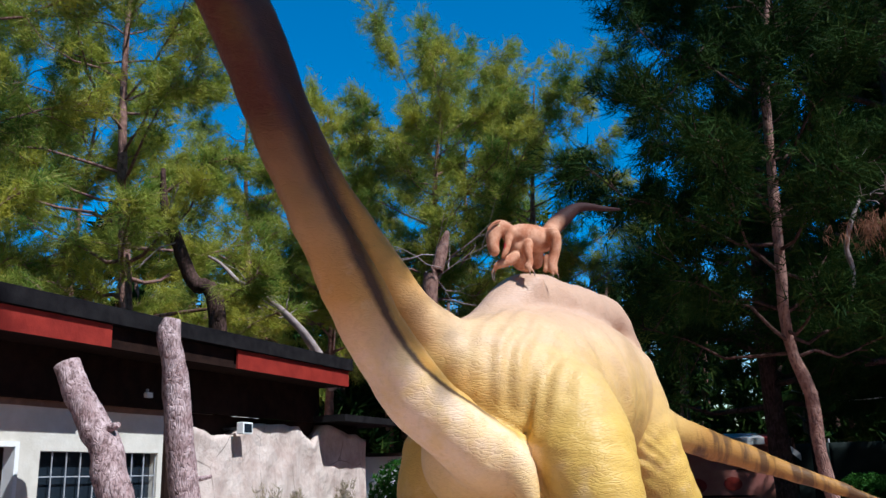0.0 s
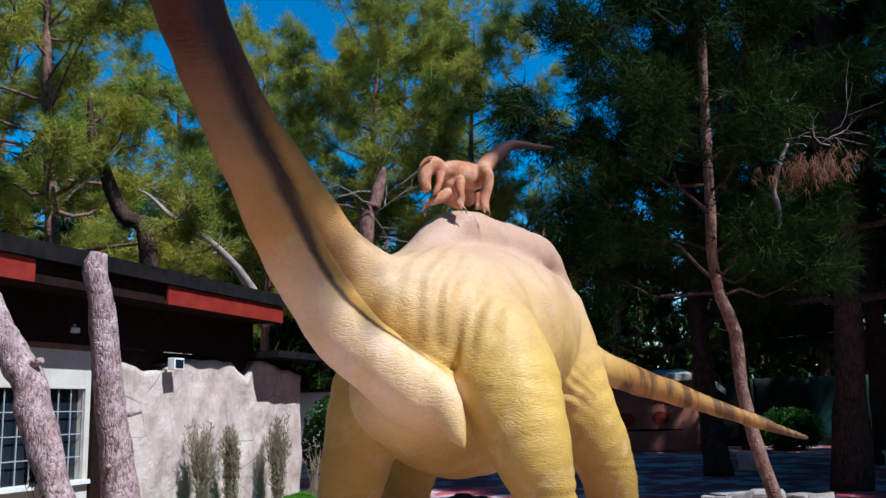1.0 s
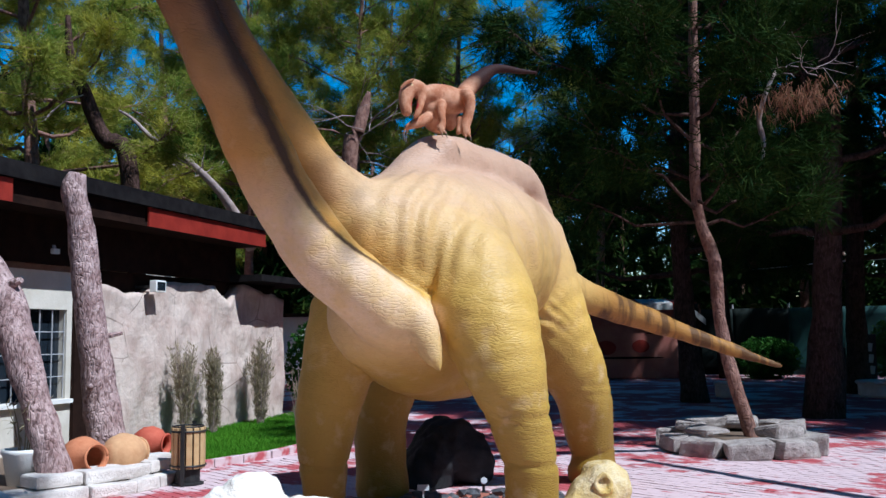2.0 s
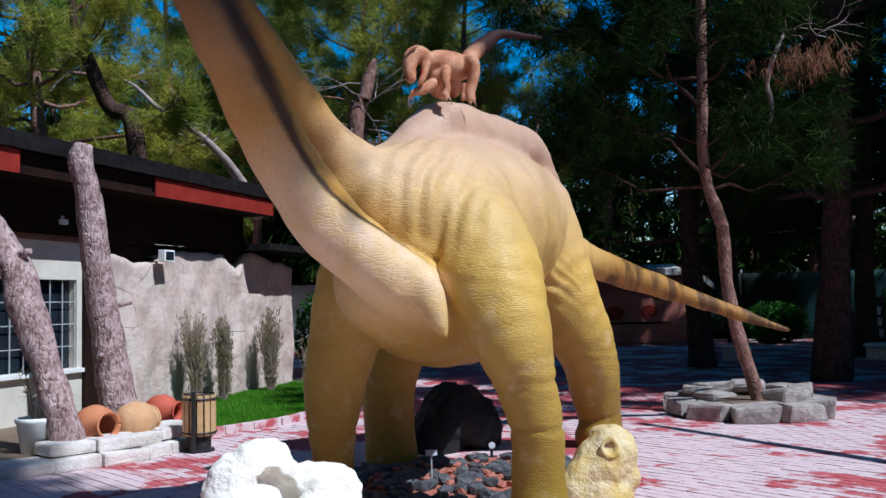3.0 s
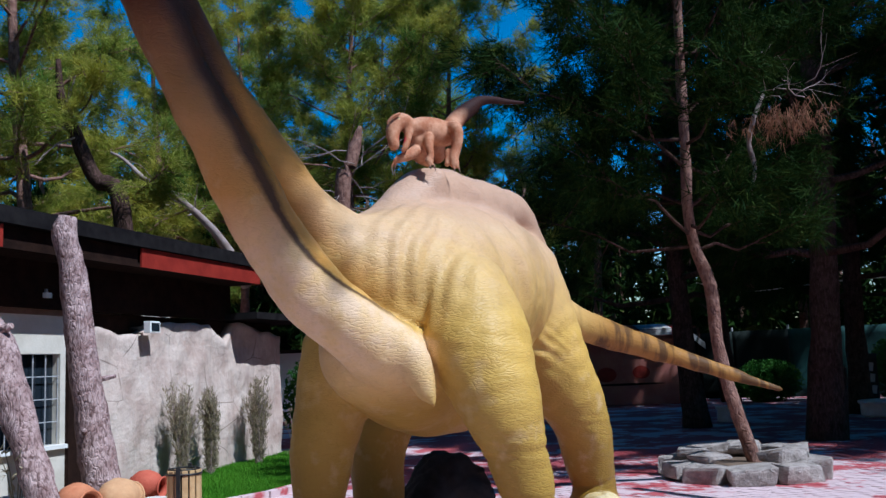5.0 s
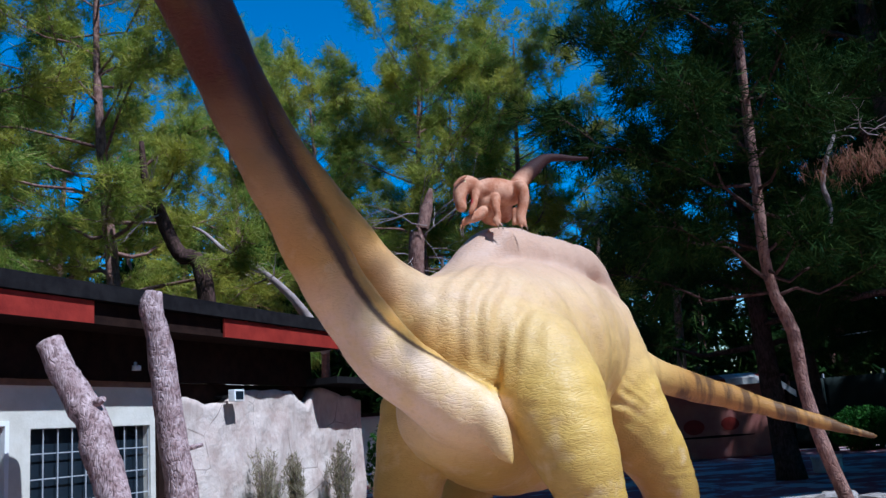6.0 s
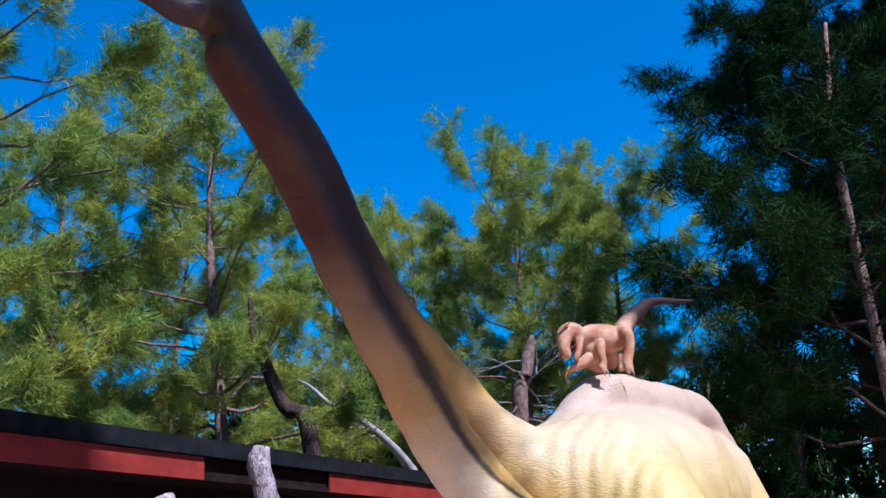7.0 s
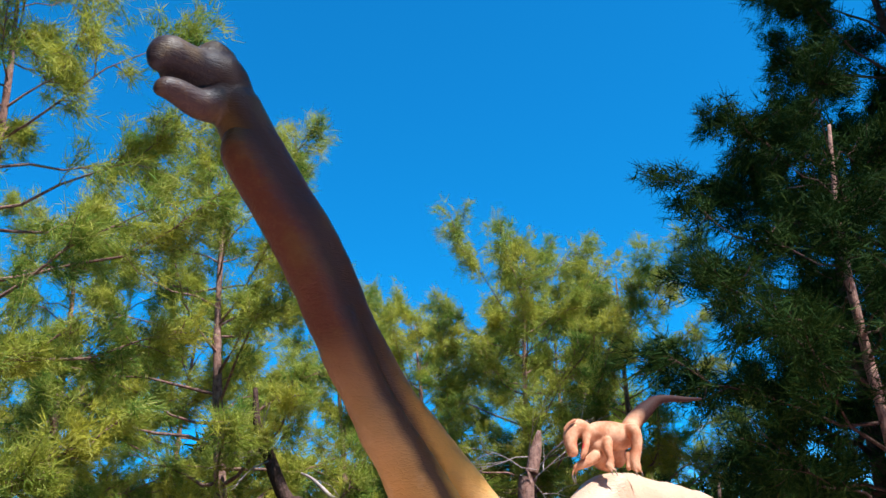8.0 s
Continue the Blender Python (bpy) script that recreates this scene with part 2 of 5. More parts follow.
# needle copy with shade in its colour, near black
NEEDLES_SHADED = needles("shaded_pine_needles", (0.007, 0.022, 0.005), (0.016, 0.038, 0.008), (0.05, 0.075, 0.015), 0.12, spec=0.02)
DEAD = plain("dry_grey_wood", (0.24, 0.17, 0.15), (0.42, 0.33, 0.30))
DEAD_NEEDLES = needles("dry_brown_needles", (0.22, 0.10, 0.06), (0.32, 0.15, 0.09), (0.4, 0.22, 0.12))
PAVER = paving("worn_red_paving")
EARTH = plain("dry_forest_floor", (0.10, 0.065, 0.045), (0.19, 0.13, 0.09), 1.5)
PLASTER = wall_plaster()
CREAM = plain("cream_plaster", (0.55, 0.50, 0.42), (0.68, 0.63, 0.55), 3.0)
RED = plain("faded_red_board", (0.19, 0.014, 0.009), (0.30, 0.028, 0.017), 4.0, 0.6)
DARKWOOD = plain("dark_stained_wood", (0.012, 0.006, 0.005), (0.028, 0.014, 0.010), 5.0, spec=0.06)
ROOFING = plain("dark_roof_felt", (0.008, 0.007, 0.008), (0.02, 0.018, 0.018), 5.0, 0.95, spec=0.03)
STONE = plain("pale_limestone", (0.52, 0.46, 0.42), (0.74, 0.68, 0.63), 5.0, 0.9, 0.6, 0.02)
RING_STONE = plain("weathered_ring_stone", (0.24, 0.20, 0.18), (0.50, 0.43, 0.39), 7.0, 0.9, 0.8, 0.03)
WHITE_ROCK = plain("chalk_white_rock", (0.72, 0.64, 0.54), (0.88, 0.83, 0.76), 5.0, 0.8, 0.5, 0.02)
YELLOW_ROCK = plain("ochre_painted_rock", (0.52, 0.33, 0.06), (0.70, 0.58, 0.38), 6.0, 0.7, 0.5, 0.02)
TERRACOTTA = plain("terracotta", (0.46, 0.15, 0.07), (0.60, 0.24, 0.12), 7.0, 0.85)
TAN_CLAY = plain("tan_clay", (0.50, 0.26, 0.13), (0.64, 0.38, 0.20), 9.0, 0.85)
TERRACOTTA_RED = plain("red_terracotta", (0.42, 0.07, 0.04), (0.52, 0.12, 0.07), 7.0, 0.8)
WHITE = plain("white_paint", (0.74, 0.73, 0.70), (0.82, 0.81, 0.79), 4.0, 0.6)
BLACK = plain("black_iron", (0.012, 0.012, 0.013), (0.03, 0.03, 0.03), 12.0, 0.5)
TRIM = plain("brown_trim_board", (0.16, 0.08, 0.05), (0.24, 0.13, 0.085), 8.0)
SLAT = plain("varnished_slat", (0.50, 0.30, 0.14), (0.62, 0.42, 0.22), 14.0, 0.55)
GRASS = needles("lawn_blades", (0.05, 0.20, 0.012), (0.09, 0.28, 0.02), (0.14, 0.30, 0.03), 0.3)
TURF = plain("turf_soil", (0.03, 0.10, 0.01), (0.05, 0.14, 0.015), 8.0)
SHRUB = needles("grey_green_sprigs", (0.26, 0.22, 0.13), (0.38, 0.32, 0.21), (0.46, 0.38, 0.27), 0.4)
BROADLEAF = needles("dark_green_leaves", (0.02, 0.09, 0.012), (0.04, 0.14, 0.02), (0.08, 0.2, 0.03), 0.3)
SLAG = plain("dark_slag_stone", (0.03, 0.03, 0.035), (0.12, 0.12, 0.13), 18.0, 0.5)
MOUND_BLACK = plain("matte_black_mound", (0.006, 0.006, 0.007), (0.02, 0.02, 0.022), 9.0, 0.8)
REDCHIP = plain("red_gravel", (0.30, 0.09, 0.06), (0.42, 0.16, 0.11), 14.0)
FENCE = plain("dark_green_mesh_cloth", (0.002, 0.007, 0.005), (0.004, 0.014, 0.011), 3.0)
TEAL = plain("teal_cloth", (0.003, 0.03, 0.03), (0.006, 0.055, 0.05), 3.0)
MURAL = plain("rust_brown_sheet", (0.32, 0.10, 0.08), (0.42, 0.17, 0.13), 2.0)
GREY = plain("galvanised_grey", (0.35, 0.36, 0.38), (0.5, 0.5, 0.52), 6.0, 0.45)
GLASS = Mat("dark_window_glass", 0.05, spec=0.6).colour((0.015, 0.022, 0.03)).m


# ---- building helpers ----
def obj(name, bm, material, parent=None, label="", smooth=False):
    me = bpy.data.meshes.new(name)
    bm.to_mesh(me)
    bm.free()
    if smooth:
        me.polygons.foreach_set("use_smooth", [True] * len(me.polygons))
    me.materials.append(material)
    ob = new(name, me)
    ob.parent = parent
    return tagged(ob, label)


def part(name, bm, material, parent, label="", smooth=False):
    return obj(name, bm, material, parent, label, smooth)


def thing(name, label, category, group="", kind="", at=(0, 0, 0), turn=0):
    e = new(name)
    e.matrix_world = pose(*at, 0, 0, turn)
    return tagged(e, label, category, group, kind)


def arrays(name, verts, faces, material, parent=None, smooth=False):
    """A mesh from numpy arrays; faces have one width."""
    me = bpy.data.meshes.new(name)
    k = faces.shape[1]
    me.vertices.add(len(verts))
    me.vertices.foreach_set("co", np.asarray(verts, np.float32).ravel())
    me.loops.add(faces.size)
    me.loops.foreach_set("vertex_index", faces.astype(np.int32).ravel())
    me.polygons.add(len(faces))
    me.polygons.foreach_set("loop_start", np.arange(0, faces.size, k, dtype=np.int32))
    me.polygons.foreach_set("use_smooth", np.full(len(faces), smooth))
    me.update(calc_edges=True)
    me.validate()
    me.materials.append(material)
    ob = new(name, me)
    ob.parent = parent
    return ob


def add_box(bm, size, m=None, bevel=0.0, jitter=0.0):
    r = bmesh.ops.create_cube(bm, size=1.0, matrix=(m or Matrix()) @ Matrix.Diagonal((*size, 1)))
    vs = r["verts"]
    if jitter:
        for v in vs:
            v.co += Vector([random.uniform(-jitter, jitter) for _ in range(3)])
    if bevel:
        es = list({e for v in vs for e in v.link_edges})
        bmesh.ops.bevel(bm, geom=es, offset=bevel, segments=2, affect="EDGES", profile=0.6)
    return bm


def box(size, m=None, bevel=0.0, jitter=0.0):
    return add_box(bmesh.new(), size, m, bevel, jitter)


def smooth_path(pts, n):
    """Catmull-Rom through rows of any width."""
    p = np.array(pts, float)
    p = np.vstack([2 * p[0] - p[1], p, 2 * p[-1] - p[-2]])
    out = []
    for i in range(1, len(p) - 2):
        for s in np.arange(n) / n:
            a, b, c, d = p[i - 1:i + 3]
            out.append(0.5 * (2 * b + (c - a) * s + (2 * a - 5 * b + 4 * c - d) * s ** 2 + (3 * b - a - 3 * c + d) * s ** 3))
    out.append(p[-2])
    return np.array(out)


def add_tube(bm, rows, sides=10, rough=0.0, caps=True):
    """A tube through rows x, y, z, radius."""
    rings, up = [], Vector((0.31, 0.17, 0.93))
    for i, r in enumerate(rows):
        a, b = Vector(rows[max(i - 1, 0)][:3]), Vector(rows[min(i + 1, len(rows) - 1)][:3])
        d = (b - a).normalized()
        u = d.cross(up if abs(d.dot(up)) < 0.95 else Vector((1, 0, 0))).normalized()
        w = d.cross(u)
        ring = []
        for k in range(sides):
            q = k / sides * math.tau
            p = Vector(r[:3]) + (u * math.cos(q) + w * math.sin(q)) * r[3]
            if rough:
                p += (p - Vector(r[:3])) * rough * noise.noise(p * 3.5) + (p - Vector(r[:3])) * rough * 0.6 * noise.noise(p * 11)
            ring.append(bm.verts.new(p))
        rings.append(ring)
    for a, b in zip(rings, rings[1:]):
        for k in range(sides):
            bm.faces.new((a[k], a[(k + 1) % sides], b[(k + 1) % sides], b[k]))
    if caps:
        bm.faces.new(rings[0][::-1])
        bm.faces.new(rings[-1])
    return bm


def tube(rows, sides=10, rough=0.0):
    return add_tube(bmesh.new(), rows, sides, rough)


def add_lathe(bm, profile, sides=28, m=None):
    rings = []
    for r, z in profile:
        rings.append([bm.verts.new((m or Matrix()) @ Vector((r * math.cos(k / sides * math.tau), r * math.sin(k / sides * math.tau), z))) for k in range(sides)])
    for a, b in zip(rings, rings[1:]):
        for k in range(sides):
            bm.faces.new((a[k], a[(k + 1) % sides], b[(k + 1) % sides], b[k]))
    bm.faces.new(rings[0][::-1])
    bm.faces.new(rings[-1])
    return bm


# ---- sculpting: blended round limbs turned into one skin ----
def sculpt(chains, cell, blend, hollows=()):
    """One closed skin round chains of rows x, y, z, radius, melted together where they meet."""
    paths = [smooth_path(rows, n) for rows, n in chains]
    allp = np.vstack(paths)
    lo = (allp[:, :3] - allp[:, 3:]).min(0) - 4 * cell - blend
    hi = (allp[:, :3] + allp[:, 3:]).max(0) + 4 * cell + blend
    dims = np.ceil((hi - lo) / cell).astype(int)
    field = np.full(dims, 1.0, np.float32)
    pad = blend + 3 * cell
    for s in paths:
        j0 = np.maximum((((s[:, :3] - s[:, 3:]).min(0) - pad - lo) / cell).astype(int), 0)
        j1 = np.minimum((((s[:, :3] + s[:, 3:]).max(0) + pad - lo) / cell).astype(int) + 2, dims)
        limb = np.full(j1 - j0, 1.0, np.float32)
        for a, b in zip(s[:-1], s[1:]):
            i0 = np.maximum(((np.minimum(a[:3] - a[3], b[:3] - b[3]) - pad - lo) / cell).astype(int), j0)
            i1 = np.minimum(((np.maximum(a[:3] + a[3], b[:3] + b[3]) + pad - lo) / cell).astype(int) + 2, j1)
            g = np.stack(np.meshgrid(*[lo[k] + cell * np.arange(i0[k], i1[k]) for k in range(3)], indexing="ij"), -1)
            ba = b[:3] - a[:3]
            h = np.clip(((g - a[:3]) @ ba) / max(ba @ ba, 1e-9), 0, 1)
            d = np.linalg.norm(g - a[:3] - h[..., None] * ba, axis=-1) - (a[3] + h * (b[3] - a[3]))
            sl = tuple(slice(i0[k] - j0[k], i1[k] - j0[k]) for k in range(3))
            limb[sl] = np.minimum(limb[sl], d)
        sl = tuple(slice(j0[k], j1[k]) for k in range(3))
        old = field[sl]
        t = np.clip(0.5 + 0.5 * (old - limb) / blend, 0, 1)
        field[sl] = old * (1 - t) + limb * t - blend * t * (1 - t)
    for rows in hollows:
        for q in smooth_path(rows, 3):
            g = np.stack(np.meshgrid(*[lo[k] + cell * np.arange(dims[k]) for k in range(3)], indexing="ij"), -1)
            field = np.maximum(field, q[3] - np.linalg.norm(g - q[:3], axis=-1))
    inside = field < 0
    n = dims - 1
    corner = [(i, j, k) for i in (0, 1) for j in (0, 1) for k in (0, 1)]
    count = sum(inside[i:i + n[0], j:j + n[1], k:k + n[2]].astype(np.int8) for i, j, k in corner)
    cells = np.argwhere((count > 0) & (count < 8))
    index = np.full(n, -1, np.int64)
    index[tuple(cells.T)] = np.arange(len(cells))
    total, weight = np.zeros((len(cells), 3)), np.zeros(len(cells))
    for c in corner:
        for ax in range(3):
            if c[ax]:
                continue
            e = tuple(c[q] + (q == ax) for q in range(3))
            f0, f1 = field[tuple((cells + c).T)], field[tuple((cells + e).T)]
            cut = (f0 < 0) != (f1 < 0)
            s = np.where(cut, f0 / np.where(cut, f0 - f1, 1), 0)
            p = np.array(c, float) + s[:, None] * (np.array(e) - np.array(c))
            total += p * cut[:, None]
            weight += cut
    verts = lo + cell * (cells + total / weight[:, None])
    faces = []
    for ax in range(3):
        u, w = (ax + 1) % 3, (ax + 2) % 3
        sl0, sl1 = [slice(None)] * 3, [slice(None)] * 3
        sl0[ax], sl1[ax] = slice(0, -1), slice(1, None)
        a, b = inside[tuple(sl0)], inside[tuple(sl1)]
        at_ = np.argwhere(a != b)
        flip = b[tuple(at_.T)]
        q = []
        for du, dw in ((1, 1), (0, 1), (0, 0), (1, 0)):
            k = at_.copy()
            k[:, u] -= du
            k[:, w] -= dw
            q.append(index[tuple(k.T)])
        q = np.stack(q, 1)
        q[flip] = q[flip][:, ::-1]
        faces.append(q)
    faces = np.vstack(faces)
    faces = faces[(faces >= 0).all(1)]
    # settle the skin a little
    nb = np.vstack([faces[:, [0, 1]], faces[:, [1, 2]], faces[:, [2, 3]], faces[:, [3, 0]]])
    for _ in range(3):
        acc, num = np.zeros_like(verts), np.zeros(len(verts))
        np.add.at(acc, nb[:, 0], verts[nb[:, 1]])
        np.add.at(num, nb[:, 0], 1)
        verts = 0.5 * verts + 0.5 * acc / num[:, None]
    return verts, faces


# ---- large structure ----
bm = bmesh.new()
bmesh.ops.create_grid(bm, x_segments=8, y_segments=8, size=400)
tagged(obj("ground", bm, EARTH, smooth=True), "dry brown forest floor under the pines", "ground", kind="structure").location = (0, 0, -0.06)

W0, W1 = Vector((-7.46, 5.07, 0)), Vector((-1.58, 18.7, 0))
ALONG = (W1 - W0).normalized()
OUT = Vector((ALONG.y, -ALONG.x, 0))
WALL_LEN = (W1 - W0).length
FACE = Matrix((( ALONG.x, OUT.x, 0, W0.x), (ALONG.y, OUT.y, 0, W0.y), (0, 0, 1, 0), (0, 0, 0, 1)))  # along, out, up


def on_wall(s, o, z):
    return FACE @ Vector((s, o, z))


def wbox(name, s0, s1, o0, o1, z0, z1, material, parent=None, label="", bevel=0.0):
    m = FACE @ Matrix.Translation(((s0 + s1) / 2, (o0 + o1) / 2, (z0 + z1) / 2))
    return obj(name, box((s1 - s0, o1 - o0, z1 - z0), m, bevel), material, parent, label)


WIN = (6.66, 8.78, 0.80, 2.02)      # along the wall, sill and head
DOOR = (5.25, 6.32, 2.12)
house = thing("park_house", "low park house with plaster walls and red eaves", "house")
wbox("wall", 0, DOOR[0], -0.25, 0, 0, 3.2, CREAM, house, "cream plaster wall")
wbox("wall", DOOR[0], DOOR[1], -0.25, 0, DOOR[2], 3.2, CREAM, house, "cream plaster wall")
wbox("wall", DOOR[1], WIN[0], -0.25, 0, 0, 3.2, CREAM, house, "cream plaster wall")
door = wbox("door", DOOR[0] + 0.06, DOOR[1] - 0.06, -0.20, -0.15, 0.24, DOOR[2] - 0.06, DARKWOOD, house, "dark wooden door")
for s0, s1, z0, z1 in ((DOOR[0], DOOR[0] + 0.06, 0.24, DOOR[2]), (DOOR[1] - 0.06, DOOR[1], 0.24, DOOR[2]), (DOOR[0] + 0.06, DOOR[1] - 0.06, DOOR[2] - 0.06, DOOR[2])):
    wbox("frame", s0, s1, -0.21, 0.03, z0, z1, WHITE, door, "white door frame")
for k in range(3):
    wbox("panel", DOOR[0] + 0.16, DOOR[1] - 0.16, -0.15, -0.135, 0.4 + 0.56 * k, 0.85 + 0.56 * k, DARKWOOD, door, "", 0.006)
wbox("trim", 0, 9.3, 0.0, 0.035, 2.54, 2.615, TRIM, house, "brown wooden trim")
wbox("sill", WIN[0] - 0.08, WIN[1] + 0.08, 0.0, 0.07, WIN[2] - 0.06, WIN[2] - 0.004, WHITE, house, "white window sill")
wbox("wall", WIN[1], 9.35, -0.25, 0, 0, 3.2, CREAM, house, "cream plaster wall")
wbox("wall", WIN[0], WIN[1], -0.25, 0, 0, WIN[2], CREAM, house, "cream plaster wall")
wbox("wall", WIN[0], WIN[1], -0.25, 0, WIN[3], 3.2, CREAM, house, "cream plaster wall")
wbox("wall", 0, WALL_LEN, -2.6, -2.4, 0, 3.2, CREAM, house, "plain back wall")
wbox("wall", WALL_LEN - 0.2, WALL_LEN, -2.4, -0.25, 0, 2.6, CREAM, house, "plain end wall")
wbox("wall", 0, 0.2, -2.4, -0.25, 0, 3.2, CREAM, house, "plain end wall")
E_IN, E_OUT = 13.08, 0.70
wbox("ceiling_board", -0.5, E_IN, -0.3, E_OUT - 0.03, 3.25, 3.31, DARKWOOD, house, "dark wooden soffit")
wbox("fascia", -0.5, 6.97, E_OUT - 0.03, E_OUT, 3.25, 3.53, RED, house, "faded red fascia board")
wbox("fascia", 6.97, 9.63, E_OUT - 0.10, E_OUT - 0.07, 3.25, 3.53, DARKWOOD, house, "dark set-back fascia board")
wbox("fascia", 9.63, E_IN, E_OUT - 0.03, E_OUT, 3.25, 3.53, RED, house, "faded red fascia board")
wbox("fascia", E_IN, E_IN + 0.03, -2.4, E_OUT, 3.25, 3.53, RED, house, "faded red fascia board")
wbox("roof", -0.5, E_IN + 0.1, -2.7, E_OUT + 0.05, 3.54, 3.75, ROOFING, house, "flat dark roof")
wbox("beam", 0.0, E_IN, 0.0, 0.10, 2.62, 3.25, DARKWOOD, house, "dark wooden band under the eaves")
wbox("roof", E_IN - 0.2, WALL_LEN + 0.6, -0.4, 0.75, 2.62, 2.74, ROOFING, house, "lower dark roof")


# height of the plaster's ragged upper edge along the wall
ROCK_TOP = [(9.35, 2.42), (9.9, 2.30), (10.3, 2.30), (10.8, 2.5), (11.3, 2.53), (12.3, 2.52), (12.6, 2.30), (12.75, 2.16), (12.95, 2.40), (13.15, 2.60), (14.0, 2.46), (14.9, 2.34)]


def rock_wall():
    """Sprayed plaster shaped like rock, with an uneven face."""
    s0, s1, nz = 9.35, WALL_LEN, 26
    ns = 90
    bm = bmesh.new()
    grid = []
    for i in range(ns + 1):
        col = []
        s = s0 + (s1 - s0) * i / ns
        top = np.interp(s, *zip(*ROCK_TOP)) + 0.05 * noise.noise(Vector((s * 3.1, 0, 5)))
        for k in range(nz + 1):
            z = top * k / nz
            o = 0.16 + 0.13 * noise.noise(Vector((s * 0.7, z * 0.6, 3))) + 0.05 * noise.noise(Vector((s * 2.6, z * 2, 7))) + 0.06 * (1 - z / 2.6)
            if i in (0, ns):
                o = 0.0
            col.append(bm.verts.new(on_wall(s, o, z)))
        grid.append(col)
    for i in range(ns):
        for k in range(nz):
            bm.faces.new((grid[i][k], grid[i + 1][k], grid[i + 1][k + 1], grid[i][k + 1]))
    # the thickness of the upper edge, and the back
    rim = [bm.verts.new(on_wall(s0 + (s1 - s0) * i / ns, -0.04, col[-1].co.z)) for i, col in enumerate(grid)]
    foot = [bm.verts.new(on_wall(s0 + (s1 - s0) * i / ns, -0.04, 0)) for i in range(ns + 1)]
    for i in range(ns):
        bm.faces.new((grid[i][-1], grid[i + 1][-1], rim[i + 1], rim[i]))
        bm.faces.new((rim[i], rim[i + 1], foot[i + 1], foot[i]))
    bm.normal_update()
    return obj("wall", bm, PLASTER, house, "pale rock-textured plaster wall", True)


rock_wall()
# dark backing that shows above the plaster's upper edge
wbox("beam", 9.36, WALL_LEN, -0.24, -0.05, 0.0, 2.62, DARKWOOD, house, "dark backing behind the plaster")
wbox("panel", 8.88, 9.34, 0.003, 0.06, 0.0, 2.53, DARKWOOD, house, "dark wooden panel beside the window")
window = wbox("window", WIN[0], WIN[1], -0.16, -0.13, WIN[2], WIN[3], GLASS, house, "dark glazed window with a white grid")
for i in range(10):
    s = WIN[0] + (WIN[1] - WIN[0]) * i / 9
    wbox("bar", s - 0.006, s + 0.006, -0.05, -0.038, WIN[2], WIN[3], GREY, window)
for i in range(5):
    z = WIN[2] + (WIN[3] - WIN[2]) * i / 4
    wbox("bar", WIN[0], WIN[1], -0.064, -0.052, z - 0.006, z + 0.006, GREY, window)
wall_lamp = thing("wall_lamp", "small white box floodlight on the rock wall", "lamp")
LAMP_S = (Vector((-3.37, 14.58, 0)) - W0).dot(ALONG)
wbox("housing", LAMP_S - 0.13, LAMP_S + 0.13, 0.30, 0.42, 2.32, 2.50, WHITE, wall_lamp, "white housing", 0.01)
wbox("lens", LAMP_S - 0.10, LAMP_S + 0.10, 0.42, 0.425, 2.345, 2.475, GLASS, wall_lamp, "dark glass")
wbox("bracket", LAMP_S - 0.03, LAMP_S + 0.03, -0.04, 0.30, 2.39, 2.43, BLACK, wall_lamp)

small_lamp = thing("eave_lamp", "tiny white lamp on the dark band under the eaves", "lamp")
SL = (Vector((-4.16, 12.75, 0)) - W0).dot(ALONG)
wbox("housing", SL - 0.055, SL + 0.055, 0.102, 0.17, 2.76, 2.83, WHITE, small_lamp, "white housing", 0.008)
wbox("bracket", SL - 0.015, SL + 0.015, 0.10, 0.13, 2.83, 2.88, GREY, small_lamp)

# paving sheet
bm = bmesh.new()
add_box(bm, (30, 38, 0.06), Matrix.Translation((7.5, 15.0, -0.03)))
pavement = tagged(obj("pavement", bm, PAVER), "worn red and pale paved plaza in the sun", "pavement", kind="structure")

# ---- the long-necked dinosaur ----
NECK = [(-1.88, 5.43, 5.8, 0.194), (-1.74, 5.53, 5.46, 0.207), (-1.57, 5.63, 5.13, 0.207), (-1.41, 5.73, 4.84, 0.213), (-1.3, 5.86, 4.55, 0.224), (-1.12, 6.05, 4.03, 0.229), (-0.94, 6.23, 3.62, 0.238), (-0.75, 6.41, 3.38, 0.236), (-0.54, 6.58, 3.1, 0.239), (-0.3, 6.74, 2.78, 0.25), (0.01, 6.95, 2.5, 0.312)]
THROAT = [(-1.84, 5.4, 5.44, 0.153), (-1.37, 5.69, 4.51, 0.178), (-1.13, 5.84, 3.88, 0.174), (-0.95, 5.97, 3.47, 0.172), (-0.7, 6.16, 2.98, 0.212), (-0.51, 6.26, 2.59, 0.224), (-0.24, 6.34, 2.18, 0.233), (0.03, 6.42, 1.94, 0.247), (0.27, 6.59, 1.73, 0.245), (0.52, 6.93, 1.56, 0.215), (0.73, 7.36, 1.46, 0.156)]
BODY = [(0.02, 6.9, 2.36, 0.387), (0.45, 7.29, 2.24, 0.658), (0.82, 7.96, 2.29, 0.771), (1.2, 8.72, 2.35, 0.766), (1.51, 9.38, 2.4, 0.602), (1.79, 10.04, 2.27, 0.506)]
BELLY = [(0.27, 6.99, 1.78, 0.477), (0.63, 7.47, 1.65, 0.576), (1.12, 8.53, 1.69, 0.586)]
RIDGE = [(0.03, 7, 2.5, 0.288), (0.33, 7.39, 2.69, 0.25), (0.69, 7.87, 3.1, 0.239), (1.14, 8.52, 3.1, 0.292), (1.67, 9.25, 3.14, 0.236), (1.92, 9.81, 2.81, 0.274)]
